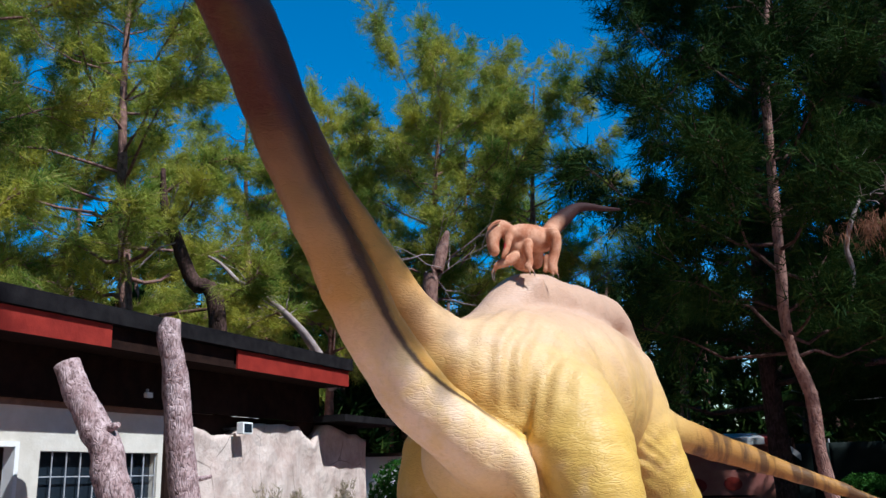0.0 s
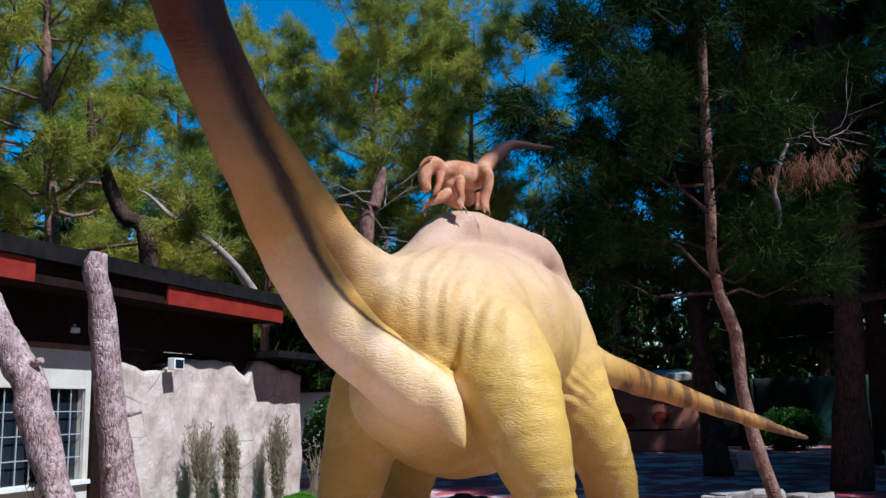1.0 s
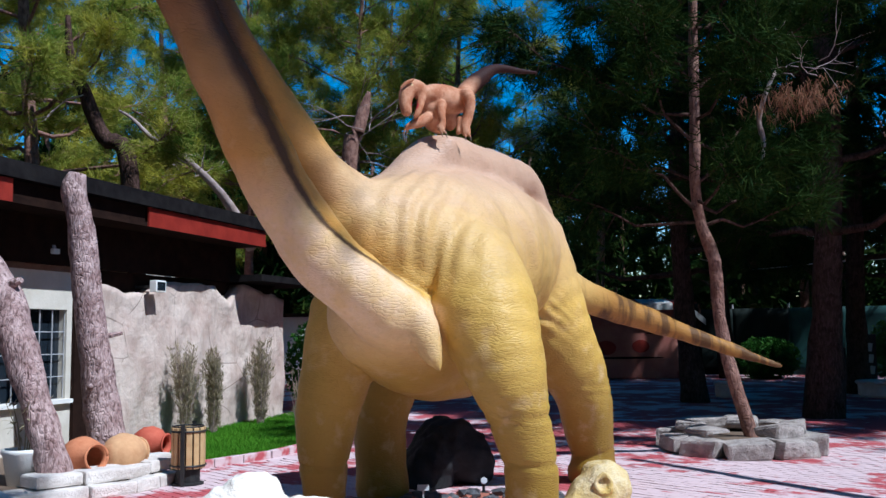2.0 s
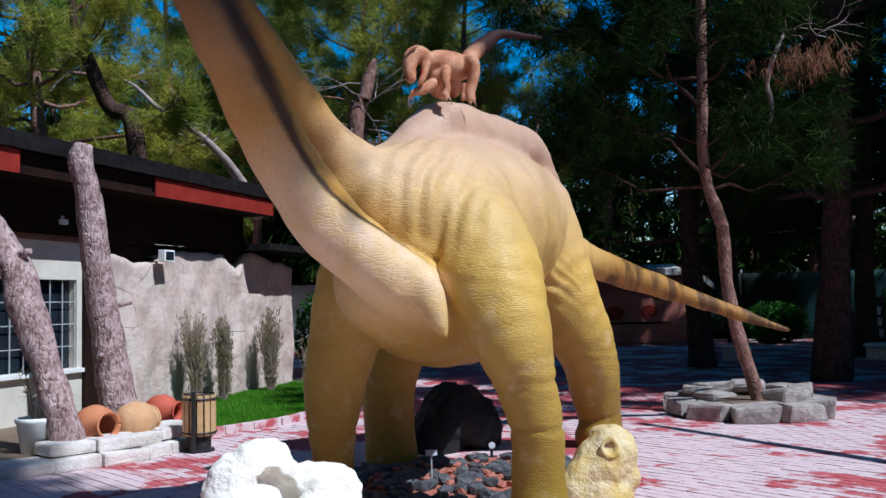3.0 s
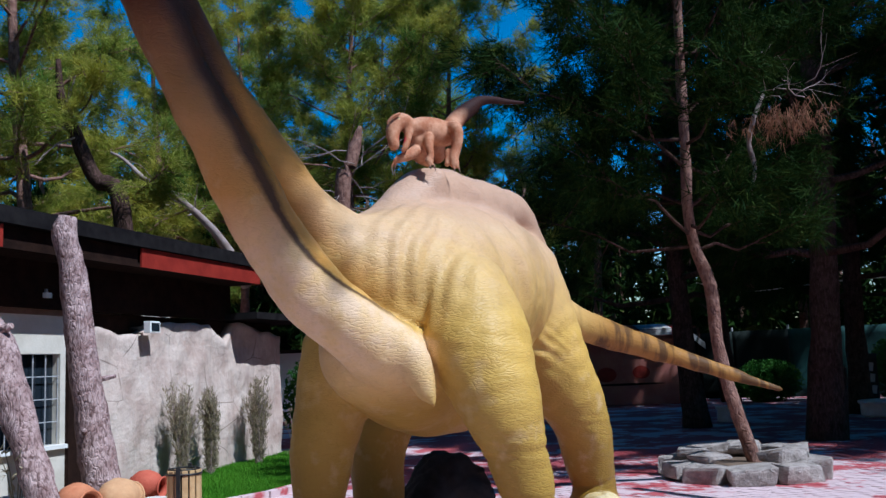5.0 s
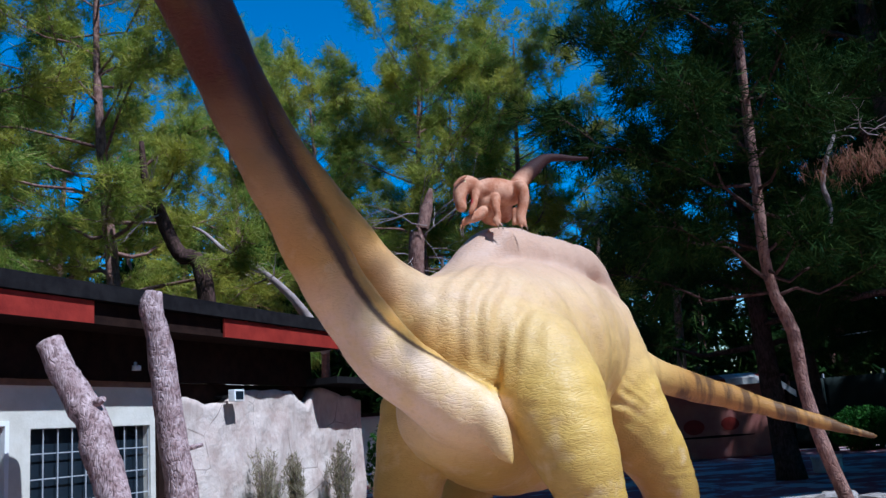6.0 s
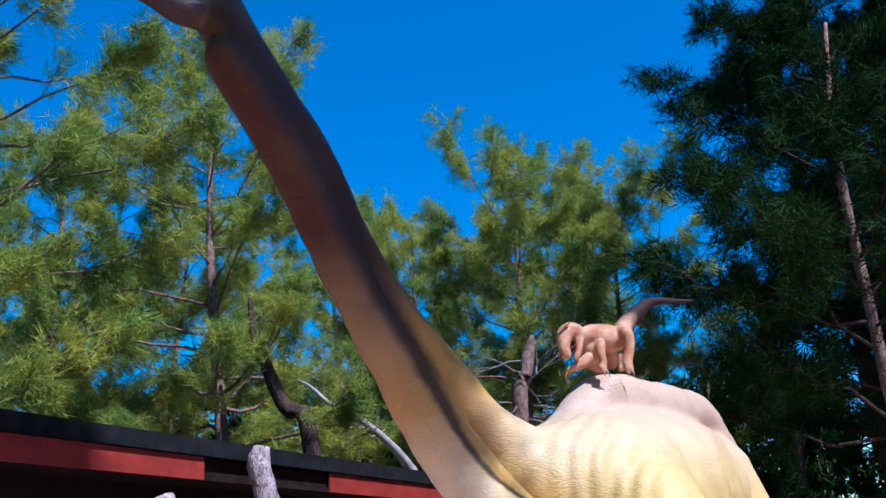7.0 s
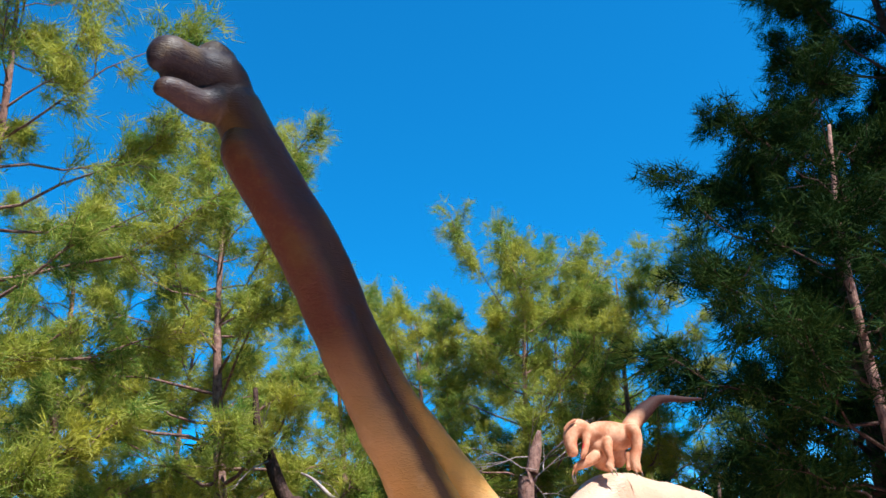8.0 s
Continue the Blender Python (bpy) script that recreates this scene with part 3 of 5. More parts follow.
FORE_L = [(0.87, 6.95, 2.07, 0.417), (0.96, 6.68, 1.76, 0.385), (1.07, 6.51, 1.34, 0.294), (1.16, 6.5, 1.06, 0.234), (1.24, 6.53, 0.69, 0.195), (1.26, 6.58, 0.32, 0.198), (1.26, 6.56, 0.1, 0.22)]
FORE_R = [(0.01, 7.6, 1.71, 0.414), (-0.12, 7.5, 1.39, 0.307), (-0.21, 7.5, 1.03, 0.261), (-0.26, 7.5, 0.67, 0.215), (-0.24, 7.5, 0.3, 0.174), (-0.26, 7.46, 0.14, 0.198)]
HIND_L = [(1.6, 9.47, 2.41, 0.656), (1.82, 9.43, 1.99, 0.548), (2.14, 9.46, 1.45, 0.396), (2.39, 9.61, 1.02, 0.313), (2.51, 9.78, 0.58, 0.264), (2.58, 9.87, 0.23, 0.229), (2.55, 9.82, 0.11, 0.267)]
HIND_R = [(0.61, 9.58, 1.96, 0.565), (0.38, 9.29, 1.38, 0.38), (0.26, 9.1, 0.89, 0.283), (0.25, 9.1, 0.39, 0.25), (0.26, 9.1, 0.14, 0.263)]
TAIL = [(1.9, 10.12, 2.33, 0.543), (2.33, 10.65, 2.22, 0.311), (2.78, 10.95, 2.06, 0.203), (3.44, 11.29, 1.86, 0.168), (4.09, 11.49, 1.65, 0.128), (4.78, 11.55, 1.41, 0.085), (5.53, 11.54, 1.15, 0.04)]
# the loose flap of hide at the foot of the throat
FLAP = [(0.25, 6.46, 1.86, 0.16), (0.43, 6.46, 1.72, 0.125), (0.50, 6.44, 1.57, 0.095), (0.545, 6.42, 1.45, 0.062), (0.60, 6.40, 1.36, 0.022)]
# the sharp top of the hump
PEAK = [(0.66, 7.85, 3.05, 0.26), (0.74, 7.76, 3.17, 0.16), (0.80, 7.70, 3.24, 0.08)]
SKULL = [(-1.92, 5.42, 5.93, 0.169), (-1.99, 5.34, 6.08, 0.18), (-2.12, 5.21, 6.08, 0.151), (-2.21, 5.08, 6.07, 0.145), (-2.28, 4.98, 6.06, 0.144), (-2.32, 4.92, 5.97, 0.082)]
JAW = [(-1.97, 5.37, 5.84, 0.159), (-2.1, 5.21, 5.75, 0.117), (-2.2, 5.06, 5.76, 0.098), (-2.26, 4.97, 5.75, 0.081), (-2.29, 4.94, 5.72, 0.055)]
MOUTH = [(-2.07, 5.33, 5.99, 0.116), (-2.21, 5.19, 5.97, 0.088), (-2.3, 5.06, 5.93, 0.061)]
BROW = [(-2.09, 5.19, 6.22, 0.058), (-2.02, 5.24, 6.26, 0.081), (-1.96, 5.33, 6.23, 0.082)]
v, f = sculpt([(NECK, 4), (BODY, 4), (BELLY, 3), (RIDGE, 4), (FORE_L, 3), (FORE_R, 3), (HIND_L, 3), (HIND_R, 3), (TAIL, 4),
               (THROAT, 4), (FLAP, 4), (PEAK, 3)], 0.027, 0.06)


def normals(v, f):
    a = np.cross(v[f[:, 2]] - v[f[:, 0]], v[f[:, 3]] - v[f[:, 1]])
    n = np.zeros_like(v)
    for k in range(4):
        np.add.at(n, f[:, k], a)
    return n / (np.linalg.norm(n, axis=1)[:, None] + 1e-12)


def near(v, c, r):
    return np.exp(-(((v - np.array(c)) / np.array(r)) ** 2).sum(1))


def skin_folds(v, f):
    """Loose folds of hide on shoulder and flank, rings round the knees, dents."""
    n = normals(v, f)
    back, side = v @ np.array((0.366, 0.93, 0)), v @ np.array((0.93, -0.366, 0))
    wob = np.array([noise.noise(Vector(p) * 2.2) for p in v])
    wob2 = np.array([noise.noise(Vector(p) * 6.5 + Vector((9, 0, 0))) for p in v])
    d = 0.017 * np.sin((side - 0.12 * v[:, 2] + 0.06 * wob) * math.tau / 0.15) * near(v, SHOULDER[0][:3], (0.36, 0.6, 0.5))
    d1, d2 = (np.min([np.linalg.norm(v - q[:3], axis=1) - q[3] for ch in chs for q in smooth_path(ch, 4)], 0) for chs in ((THROAT,), (NECK, BODY)))
    low = np.clip((3.9 - v[:, 2]) / 0.6, 0, 1)
    d -= 0.035 * low * np.exp(-((d1 - d2) / 0.035) ** 2) * (np.minimum(d1, d2) < 0.12)
    d += 0.022 * np.sin((back + 0.45 * v[:, 2] + 0.2 * wob) * math.tau / 0.62) * near(v, SHOULDER[1][:3], (0.8, 1.2, 0.8))
    for c in (FORE_L[3], HIND_L[3], FORE_R[2], HIND_R[2], FORE_L[1]):
        d += 0.007 * np.sin((v[:, 2] + 0.35 * side + 0.12 * wob) * math.tau / 0.09) * near(v, c[:3], (0.35, 0.35, 0.13))
    # deep creases above the feet and below the knees
    for c, h in ((FORE_L[4], 0.93), (FORE_R[3], 0.85), (HIND_L[4], 0.72), (FORE_L[2], 1.22)):
        d -= 0.02 * np.exp(-((v[:, 2] - h - 0.10 * side + 0.10 * c[0] + 0.05 * wob) / 0.02) ** 2) * near(v, c[:3], (0.4, 0.4, 0.5))
    d += 0.012 * np.sin((back + v[:, 2]) * math.tau / 0.11) * near(v, SHOULDER[2][:3], (0.3, 0.4, 0.25))
    d += 0.02 * wob + 0.008 * wob2
    return v + n * d[:, None]


SHOULDER = [(0.55, 6.78, 2.45, 0.042), (1.27, 7.9, 2.53, 0.05), (1.79, 9.02, 1.74, 0.057)]
v = skin_folds(v, f)
hv, hf = sculpt([(SKULL, 3), (JAW, 3), (BROW, 2), (MOUTH, 2), (NECK[:3], 3)], 0.016, 0.03)
v, f = np.vstack([v, hv]), np.vstack([f, hf + len(v)])
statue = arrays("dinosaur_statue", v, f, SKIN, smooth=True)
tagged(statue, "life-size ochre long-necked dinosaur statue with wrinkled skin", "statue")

RB = [(0.599, 7.62, 3.653, 0.072), (0.691, 7.68, 3.662, 0.104), (0.794, 7.78, 3.661, 0.123), (0.91, 7.88, 3.668, 0.111)]
RCHEST = [(0.662, 7.68, 3.554, 0.09), (0.666, 7.72, 3.454, 0.077), (0.732, 7.78, 3.407, 0.06)]
RHEAD = [(0.599, 7.62, 3.653, 0.069), (0.513, 7.57, 3.697, 0.077), (0.446, 7.53, 3.642, 0.068), (0.428, 7.5, 3.56, 0.056), (0.436, 7.48, 3.475, 0.046)]
RJAW = [(0.569, 7.57, 3.643, 0.045), (0.556, 7.53, 3.544, 0.032), (0.533, 7.5, 3.467, 0.028), (0.510, 7.49, 3.428, 0.020)]
RBROW = [(0.488, 7.47, 3.74, 0.015), (0.429, 7.45, 3.707, 0.015), (0.388, 7.45, 3.662, 0.013)]
RARM_B = [(0.739, 7.62, 3.563, 0.052), (0.736, 7.56, 3.463, 0.036), (0.746, 7.55, 3.397, 0.031), (0.726, 7.54, 3.347, 0.034)]
RCLAW_B = [(0.731, 7.53, 3.337, 0.012), (0.767, 7.52, 3.303, 0.01), (0.78, 7.52, 3.249, 0.005)]
RCLAW_C = [(0.71, 7.53, 3.335, 0.012), (0.734, 7.52, 3.299, 0.01), (0.745, 7.52, 3.259, 0.005)]
RARM_A = [(0.623, 7.62, 3.451, 0.052), (0.555, 7.58, 3.406, 0.046), (0.495, 7.56, 3.381, 0.038), (0.451, 7.55, 3.358, 0.026)]
RCLAW_A = [(0.451, 7.54, 3.363, 0.01), (0.414, 7.53, 3.305, 0.009), (0.419, 7.53, 3.243, 0.007), (0.438, 7.53, 3.195, 0.003)]
RCLAW_D = [(0.457, 7.56, 3.352, 0.01), (0.434, 7.55, 3.29, 0.009), (0.436, 7.55, 3.237, 0.007), (0.454, 7.55, 3.209, 0.003)]
RLEG = [(0.924, 7.82, 3.67, 0.071), (0.982, 7.74, 3.684, 0.061), (1.001, 7.72, 3.599, 0.052), (0.982, 7.72, 3.491, 0.047), (0.957, 7.7, 3.406, 0.044), (0.963, 7.68, 3.347, 0.04)]
RCLAW_E = [(0.973, 7.66, 3.332, 0.014), (0.996, 7.65, 3.292, 0.01), (0.998, 7.65, 3.252, 0.005)]
RCLAW_F = [(0.942, 7.66, 3.335, 0.014), (0.951, 7.65, 3.299, 0.01), (0.954, 7.65, 3.263, 0.005)]
RFOOT = [(0.923, 7.75, 3.467, 0.039), (0.912, 7.72, 3.396, 0.031), (0.898, 7.7, 3.351, 0.024)]
RLEG_B = [(0.81, 7.9, 3.569, 0.104), (0.838, 7.92, 3.478, 0.068)]
RTAIL = [(0.956, 7.92, 3.722, 0.079), (1.052, 8.02, 3.847, 0.08), (1.165, 8.1, 3.954, 0.073), (1.278, 8.18, 4.048, 0.052), (1.4, 8.22, 4.073, 0.037), (1.56, 8.28, 4.07, 0.026), (1.72, 8.32, 4.072, 0.013)]
v, f = sculpt([(RB, 4), (RCHEST, 3), (RHEAD, 3), (RJAW, 3), (RBROW, 3), (RARM_B, 3), (RCLAW_B, 3), (RCLAW_C, 3), (RARM_A, 3), (RCLAW_A, 3), (RCLAW_D, 3), (RLEG, 3), (RCLAW_E, 3), (RCLAW_F, 3), (RFOOT, 3), (RLEG_B, 3), (RTAIL, 4)], 0.008, 0.012)
tagged(arrays("raptor_statue", v, f, RAPTOR, smooth=True), "small orange-brown raptor statue crouching on the large statue's back", "statue")


# ---- pines ----
def tufts(origins, dirs, count, length, width, spread, droop, rng):
    """Sprays of thin needles; triangles as arrays."""
    n = len(origins)
    d = np.repeat(dirs, count, 0) + rng.normal(0, spread, (n * count, 3))
    d[:, 2] -= droop
    d /= np.linalg.norm(d, axis=1)[:, None]
    side = np.cross(d, rng.normal(0, 1, d.shape))
    side /= np.linalg.norm(side, axis=1)[:, None] + 1e-9
    o = np.repeat(origins, count, 0) + rng.normal(0, length * 0.12, d.shape)
    ln = length * rng.uniform(0.6, 1.15, (len(d), 1))
    v = np.stack([o - side * width / 2, o + side * width / 2, o + d * ln], 1).reshape(-1, 3)
    return v, np.arange(len(v)).reshape(-1, 3)


def pine(seed, height, radius, start, limbs, needle_mat, sprays=19, wide=0.0165, wood=None, trunk_r=0.0, rows=None, label="", trunk_wood=None):
    """A pine: tapered bent trunk, limbs with twigs, and a crown of needle sprays."""
    rng = np.random.default_rng(seed)
    tree = thing("pine_tree", label or "tall pine with ragged needle clumps and a reddish trunk", "tree", "pines round the plaza")
    tr = trunk_r or height * 0.0135
    if rows is None:
        rows = []
        for i in range(13):
            q = i / 12
            rows.append((0.25 * math.sin(q * 5 + seed) - 0.25 * math.sin(seed), 0.2 * math.cos(q * 4 + seed * 2) - 0.2 * math.cos(seed * 2),
                         q * height * 0.97 - 0.1, tr * (1 - 0.88 * q) + (0.3 * tr if i == 0 else 0)))
    rows = smooth_path(rows, 3)
    part("trunk", tube([tuple(r) for r in rows], 12, 0.2), trunk_wood or wood or BARK, tree, "", True)
    org, way = [], []
    rest = bmesh.new()
    for i in range(limbs):
        q = start + (1 - start) * (i + rng.uniform(0, 1)) / limbs
        base = rows[min(int(q * (len(rows) - 1)), len(rows) - 1)]
        rel = (q - start) / (1 - start)
        ln = radius * (0.40 + 0.75 * math.sin(math.pi * min(1, 0.22 + 0.78 * rel))) * rng.uniform(0.55, 1.25)
        ang = i * 2.4 + rng.uniform(-0.5, 0.5)
        rise = 0.05 + 0.5 * rel + rng.uniform(-0.2, 0.2)
        pts = []
        for k in range(6):
            s = k / 5
            pts.append((base[0] + math.cos(ang + 0.4 * s * math.sin(i)) * ln * s, base[1] + math.sin(ang + 0.4 * s * math.sin(i)) * ln * s,
                        base[2] + ln * (rise * s + 0.22 * s * s) + 0.09 * math.sin(k * 2 + i), max(0.008, base[3] * 0.38 * (1 - 0.85 * s))))
        add_tube(rest, pts, 5, 0, False)
        for k in range(int(6 + 3.2 * ln)):
            s = 0.3 + 0.72 * rng.uniform(0, 1) ** 0.7
            j = min(int(s * 5), 4)
            p = np.array(pts[j][:3]) * (1 - (s * 5 - j)) + np.array(pts[j + 1][:3]) * (s * 5 - j)
            td = np.array([math.cos(ang), math.sin(ang), 0.3]) * 0.6 + rng.normal(0, 0.55, 3)
            td /= np.linalg.norm(td)
            tl = rng.uniform(0.35, 1.0) * (1.15 - 0.4 * s)
            e = p + td * tl
            add_tube(rest, [(*p, 0.013), (*((p + e) / 2 + rng.normal(0, 0.04, 3)), 0.009), (*e, 0.004)], 3, 0, False)
            for c in range(sprays):
                w = rng.uniform(0.2, 1.05)
                org.append(p + td * tl * w + rng.normal(0, 0.10, 3))
                way.append(td * 0.7 + rng.normal(0, 0.35, 3) + np.array([0, 0, 0.12]))
    tagged(part("branchwork", rest, wood or BARK, tree, "", True), kind="stuff")
    v, f = tufts(np.array(org), np.array(way), 8, 0.29, wide, 0.5, 0.15, rng)
    tagged(arrays("crown", v, f, needle_mat, tree), kind="stuff")
    return tree


def place(tree, x, y, turn=0, size=1.0, label=""):
    c = copy_thing(tree, pose(x, y, 0, 0, 0, turn))
    c.scale = (size, size, size)
    return tagged(c, label)


DARK = "pine in shade-darkened colours with dense drooping needle clumps"
pine_a = pine(1, 15.5, 3.0, 0.26, 42, NEEDLES, 20, 0.017)
pine_a.matrix_world = pose(-6.4, 19.0, 0, 0, 0, 20)
pine_b = pine(2, 13.5, 3.2, 0.34, 38, NEEDLES, 20, 0.017)
pine_b.matrix_world = pose(0.5, 23.5, 0)
pine_c = pine(3, 16.0, 3.5, 0.20, 48, NEEDLES_SHADED, 26, 0.0165, wood=BARK_SHADED, trunk_r=0.27, label=DARK)
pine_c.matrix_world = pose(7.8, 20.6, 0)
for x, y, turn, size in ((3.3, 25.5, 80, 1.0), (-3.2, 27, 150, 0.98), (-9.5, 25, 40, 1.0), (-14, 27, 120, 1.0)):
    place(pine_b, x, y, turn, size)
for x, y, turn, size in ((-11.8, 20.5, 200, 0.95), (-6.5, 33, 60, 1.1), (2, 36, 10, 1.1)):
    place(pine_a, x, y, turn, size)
# pines on the right; those furthest out stand unseen, added to shade the others
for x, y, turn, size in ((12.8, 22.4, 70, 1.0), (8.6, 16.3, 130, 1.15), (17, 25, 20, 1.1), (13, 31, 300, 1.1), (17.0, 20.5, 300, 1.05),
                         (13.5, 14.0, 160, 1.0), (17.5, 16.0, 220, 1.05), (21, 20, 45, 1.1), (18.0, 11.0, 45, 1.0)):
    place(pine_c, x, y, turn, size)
# an unseen high-crowned pine added beside the camera to shade the upper neck
pine_d = pine(5, 14.5, 0.6, 0.66, 50, NEEDLES_SHADED, 24, label="unseen tall high-crowned pine with a bare trunk, added for shade")
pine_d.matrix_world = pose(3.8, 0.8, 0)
pine_d.scale = (1.0, 1.0, 1.4)
# tall unseen pines added past the edge of the plaza to shade its far side
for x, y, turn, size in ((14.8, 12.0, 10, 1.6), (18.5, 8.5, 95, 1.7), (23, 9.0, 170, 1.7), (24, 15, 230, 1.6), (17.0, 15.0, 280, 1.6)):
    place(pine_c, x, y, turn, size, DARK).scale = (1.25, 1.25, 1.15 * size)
# unseen pines behind the camera and past the house, added to cut sky light
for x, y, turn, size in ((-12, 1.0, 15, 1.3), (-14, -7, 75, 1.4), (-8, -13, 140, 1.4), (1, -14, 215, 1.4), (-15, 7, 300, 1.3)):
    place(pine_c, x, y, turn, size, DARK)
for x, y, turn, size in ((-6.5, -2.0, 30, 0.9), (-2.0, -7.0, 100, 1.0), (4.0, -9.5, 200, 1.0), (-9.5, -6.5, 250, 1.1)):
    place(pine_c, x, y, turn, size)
# this one's crown shows past the house
place(pine_a, -9.0, 12.2, 200, 1.0)
THIN = [(5.34, 11.96, -0.07, 0.106), (5.27, 11.99, 0.34, 0.094), (5.1, 12.07, 1.03, 0.089), (4.98, 12.12, 1.8, 0.085), (4.94, 12.13, 2.58, 0.081), (4.75, 12.21, 3.36, 0.078), (4.77, 12.2, 4.62, 0.075), (4.79, 12.19, 5.93, 0.068), (4.86, 12.16, 7.48, 0.053), (5.58, 11.85, 10.74, 0.03)]
THIN[-1] = (THIN[-2][0] + 0.3, THIN[-2][1], 9.3, 0.025)
pine(6, 11.0, 2.0, 0.52, 30, NEEDLES_SHADED, wood=BARK_SHADED, trunk_wood=BARK, rows=THIN, label="slim leaning pine in a ring of stones")


def far_woods():
    """Woods that close the view: trunks and coarse sprays."""
    rng = np.random.default_rng(9)
    bm = bmesh.new()
    org = []
    for i in range(270):
        # the last 50 stand unseen round the camera, added to cut sky light
        a = math.radians(rng.uniform(-60, 60) if i < 220 else rng.uniform(60, 300))
        d = rng.uniform(38, 60) if i < 220 else rng.uniform(19, 40)
        x, y = d * math.sin(a), d * math.cos(a)
        h = rng.uniform(9, 13)
        add_tube(bm, [(x, y, -0.1, 0.22), (x + rng.normal(0, .3), y, h * 0.5, 0.16), (x + rng.normal(0, .5), y, h, 0.05)], 6, 0, False)
        for k in range(110):
            q = rng.uniform(0.0, 1.0) ** 1.3
            r = 3.0 * (1.15 - q) * rng.uniform(0.2, 1) + 0.5
            b = rng.uniform(0, math.tau)
            org.append((x + r * math.cos(b), y + r * math.sin(b), h * q))
    woods = thing("far_woods", "shade-dark pine woods behind the plaza and unseen round the camera", "woods", kind="stuff")
    part("trunks", bm, BARK, woods, "", True)
    org = np.array(org)
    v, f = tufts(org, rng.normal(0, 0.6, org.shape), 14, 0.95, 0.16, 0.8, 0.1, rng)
    arrays("foliage", v, f, NEEDLES_SHADED, woods)


far_woods()


# ---- cut trunks, dead wood ----
def cut_trunk(name, rows, material, label, sides=16):
    t = thing(name, label, "tree trunk", at=(rows[0][0], rows[0][1], 0))
    bm = tube([(r[0] - rows[0][0], r[1] - rows[0][1], r[2], r[3]) for r in smooth_path(rows, 5)], sides, 0.17)
    part("bark", bm, material, t, "", True)
    return t


STUMP_A = [(-3.002, 9.75, 0.167, 0.182), (-3.068, 9.78, 0.371, 0.17), (-3.214, 9.85, 0.772, 0.159), (-3.352, 9.92, 1.121, 0.166), (-3.529, 10.0, 1.596, 0.186), (-3.682, 10.1, 2.02, 0.169), (-3.802, 10.15, 2.202, 0.17), (-4.033, 10.2, 2.58, 0.158), (-4.217, 10.25, 2.935, 0.146)]
STUMP_B = [(-2.98, 11.57, 0.15, 0.253), (-3, 11.57, 0.36, 0.223), (-3.11, 11.59, 1.01, 0.201), (-3.21, 11.56, 1.71, 0.186), (-3.3, 11.54, 2.4, 0.171), (-3.37, 11.52, 3.07, 0.157), (-3.44, 11.5, 3.41, 0.15), (-3.41, 11.5, 3.65, 0.098)]
stump_a = cut_trunk("cut_pine_trunk", STUMP_A, BARK_PALE, "leaning sawn-off pine trunk with pinkish grey bark")
stump_b = cut_trunk("cut_pine_trunk", STUMP_B, BARK_PALE, "upright sawn-off pine trunk reaching past the eaves")
STUB = [(-3.77, 10.1, 2.15, 0.08), (-3.51, 10.0, 2.24, 0.034)]
part("branch_stub", tube([(r[0] - STUMP_A[0][0], r[1] - STUMP_A[0][1], r[2], r[3]) for r in STUB], 8, 0.2), BARK_PALE, stump_a)
for k, (ang, z, ln) in enumerate(((0.3, 1.62, 0.16), (2.2, 2.1, 0.12), (5.0, 1.0, 0.10))):
    base = STUMP_B[3]
    part("branch_stub", tube([(base[0] - STUMP_B[0][0], base[1] - STUMP_B[0][1], z, 0.05),
                              (base[0] - STUMP_B[0][0] + math.cos(ang) * (0.2 + ln), base[1] - STUMP_B[0][1] + math.sin(ang) * (0.2 + ln), z + 0.06, 0.025)], 7, 0.2), BARK_PALE, stump_b)
# unseen trunk, placed so that its thin shadow crosses the paving
LEANING = [(5.9, 6.1, -0.05, 0.11), (6.36, 6.77, 2.33, 0.10), (6.82, 7.43, 4.67, 0.09), (7.28, 8.1, 7.0, 0.07)]
cut_trunk("leaning_pine_trunk", LEANING, BARK, "unseen slim bare leaning pine trunk, added for its shadow on the plaza")
BROKEN = [(-0.28, 19, 4.12, 0.178), (-0.11, 19, 5.18, 0.168), (0.07, 19, 5.9, 0.145), (0.22, 19.1, 6.47, 0.11), (0.31, 19.1, 6.79, 0.037)]
BROKEN[0] = (BROKEN[1][0] - 0.1, BROKEN[1][1], -0.05, 0.2)
broken = cut_trunk("broken_pine", BROKEN, BARK, "broken pine snag with grey dead twigs")


def twigs(parent, start, count, reach, seed, rad=0.02):
    """Crooked dead twigs round a point."""
    rng = np.random.default_rng(seed)
    for i in range(count):
        d = rng.normal(0, 1, 3)
        d[2] = abs(d[2]) * 0.4
        d /= np.linalg.norm(d)
        p = np.array(start, float) + rng.normal(0, 0.15, 3)
        bm = bmesh.new()
        rows = [(*p, rad)]
        for k in range(5):
            d = d + rng.normal(0, 0.33, 3)
            d /= np.linalg.norm(d)
            p = p + d * reach / 5
            rows.append((*p, rad * (1 - k / 5.5)))
            if k in (1, 2, 3):
                e = p + (d + rng.normal(0, 0.7, 3)) * reach * 0.3
                add_tube(bm, [(*p, rad * 0.5), (*((p + e) / 2 + rng.normal(0, .03, 3)), rad * 0.35), (*e, rad * 0.2)], 4, 0, False)
        add_tube(bm, rows, 5)
        part("twig", bm, DEAD, parent, "", True)


inv = lambda rows, q: tuple(np.array(q) - np.array((rows[0][0], rows[0][1], 0)))
twigs(broken, inv(BROKEN, BROKEN[2][:3]), 8, 1.6, 4, 0.012)
twigs(broken, inv(BROKEN, BROKEN[1][:3]), 5, 1.4, 5, 0.011)
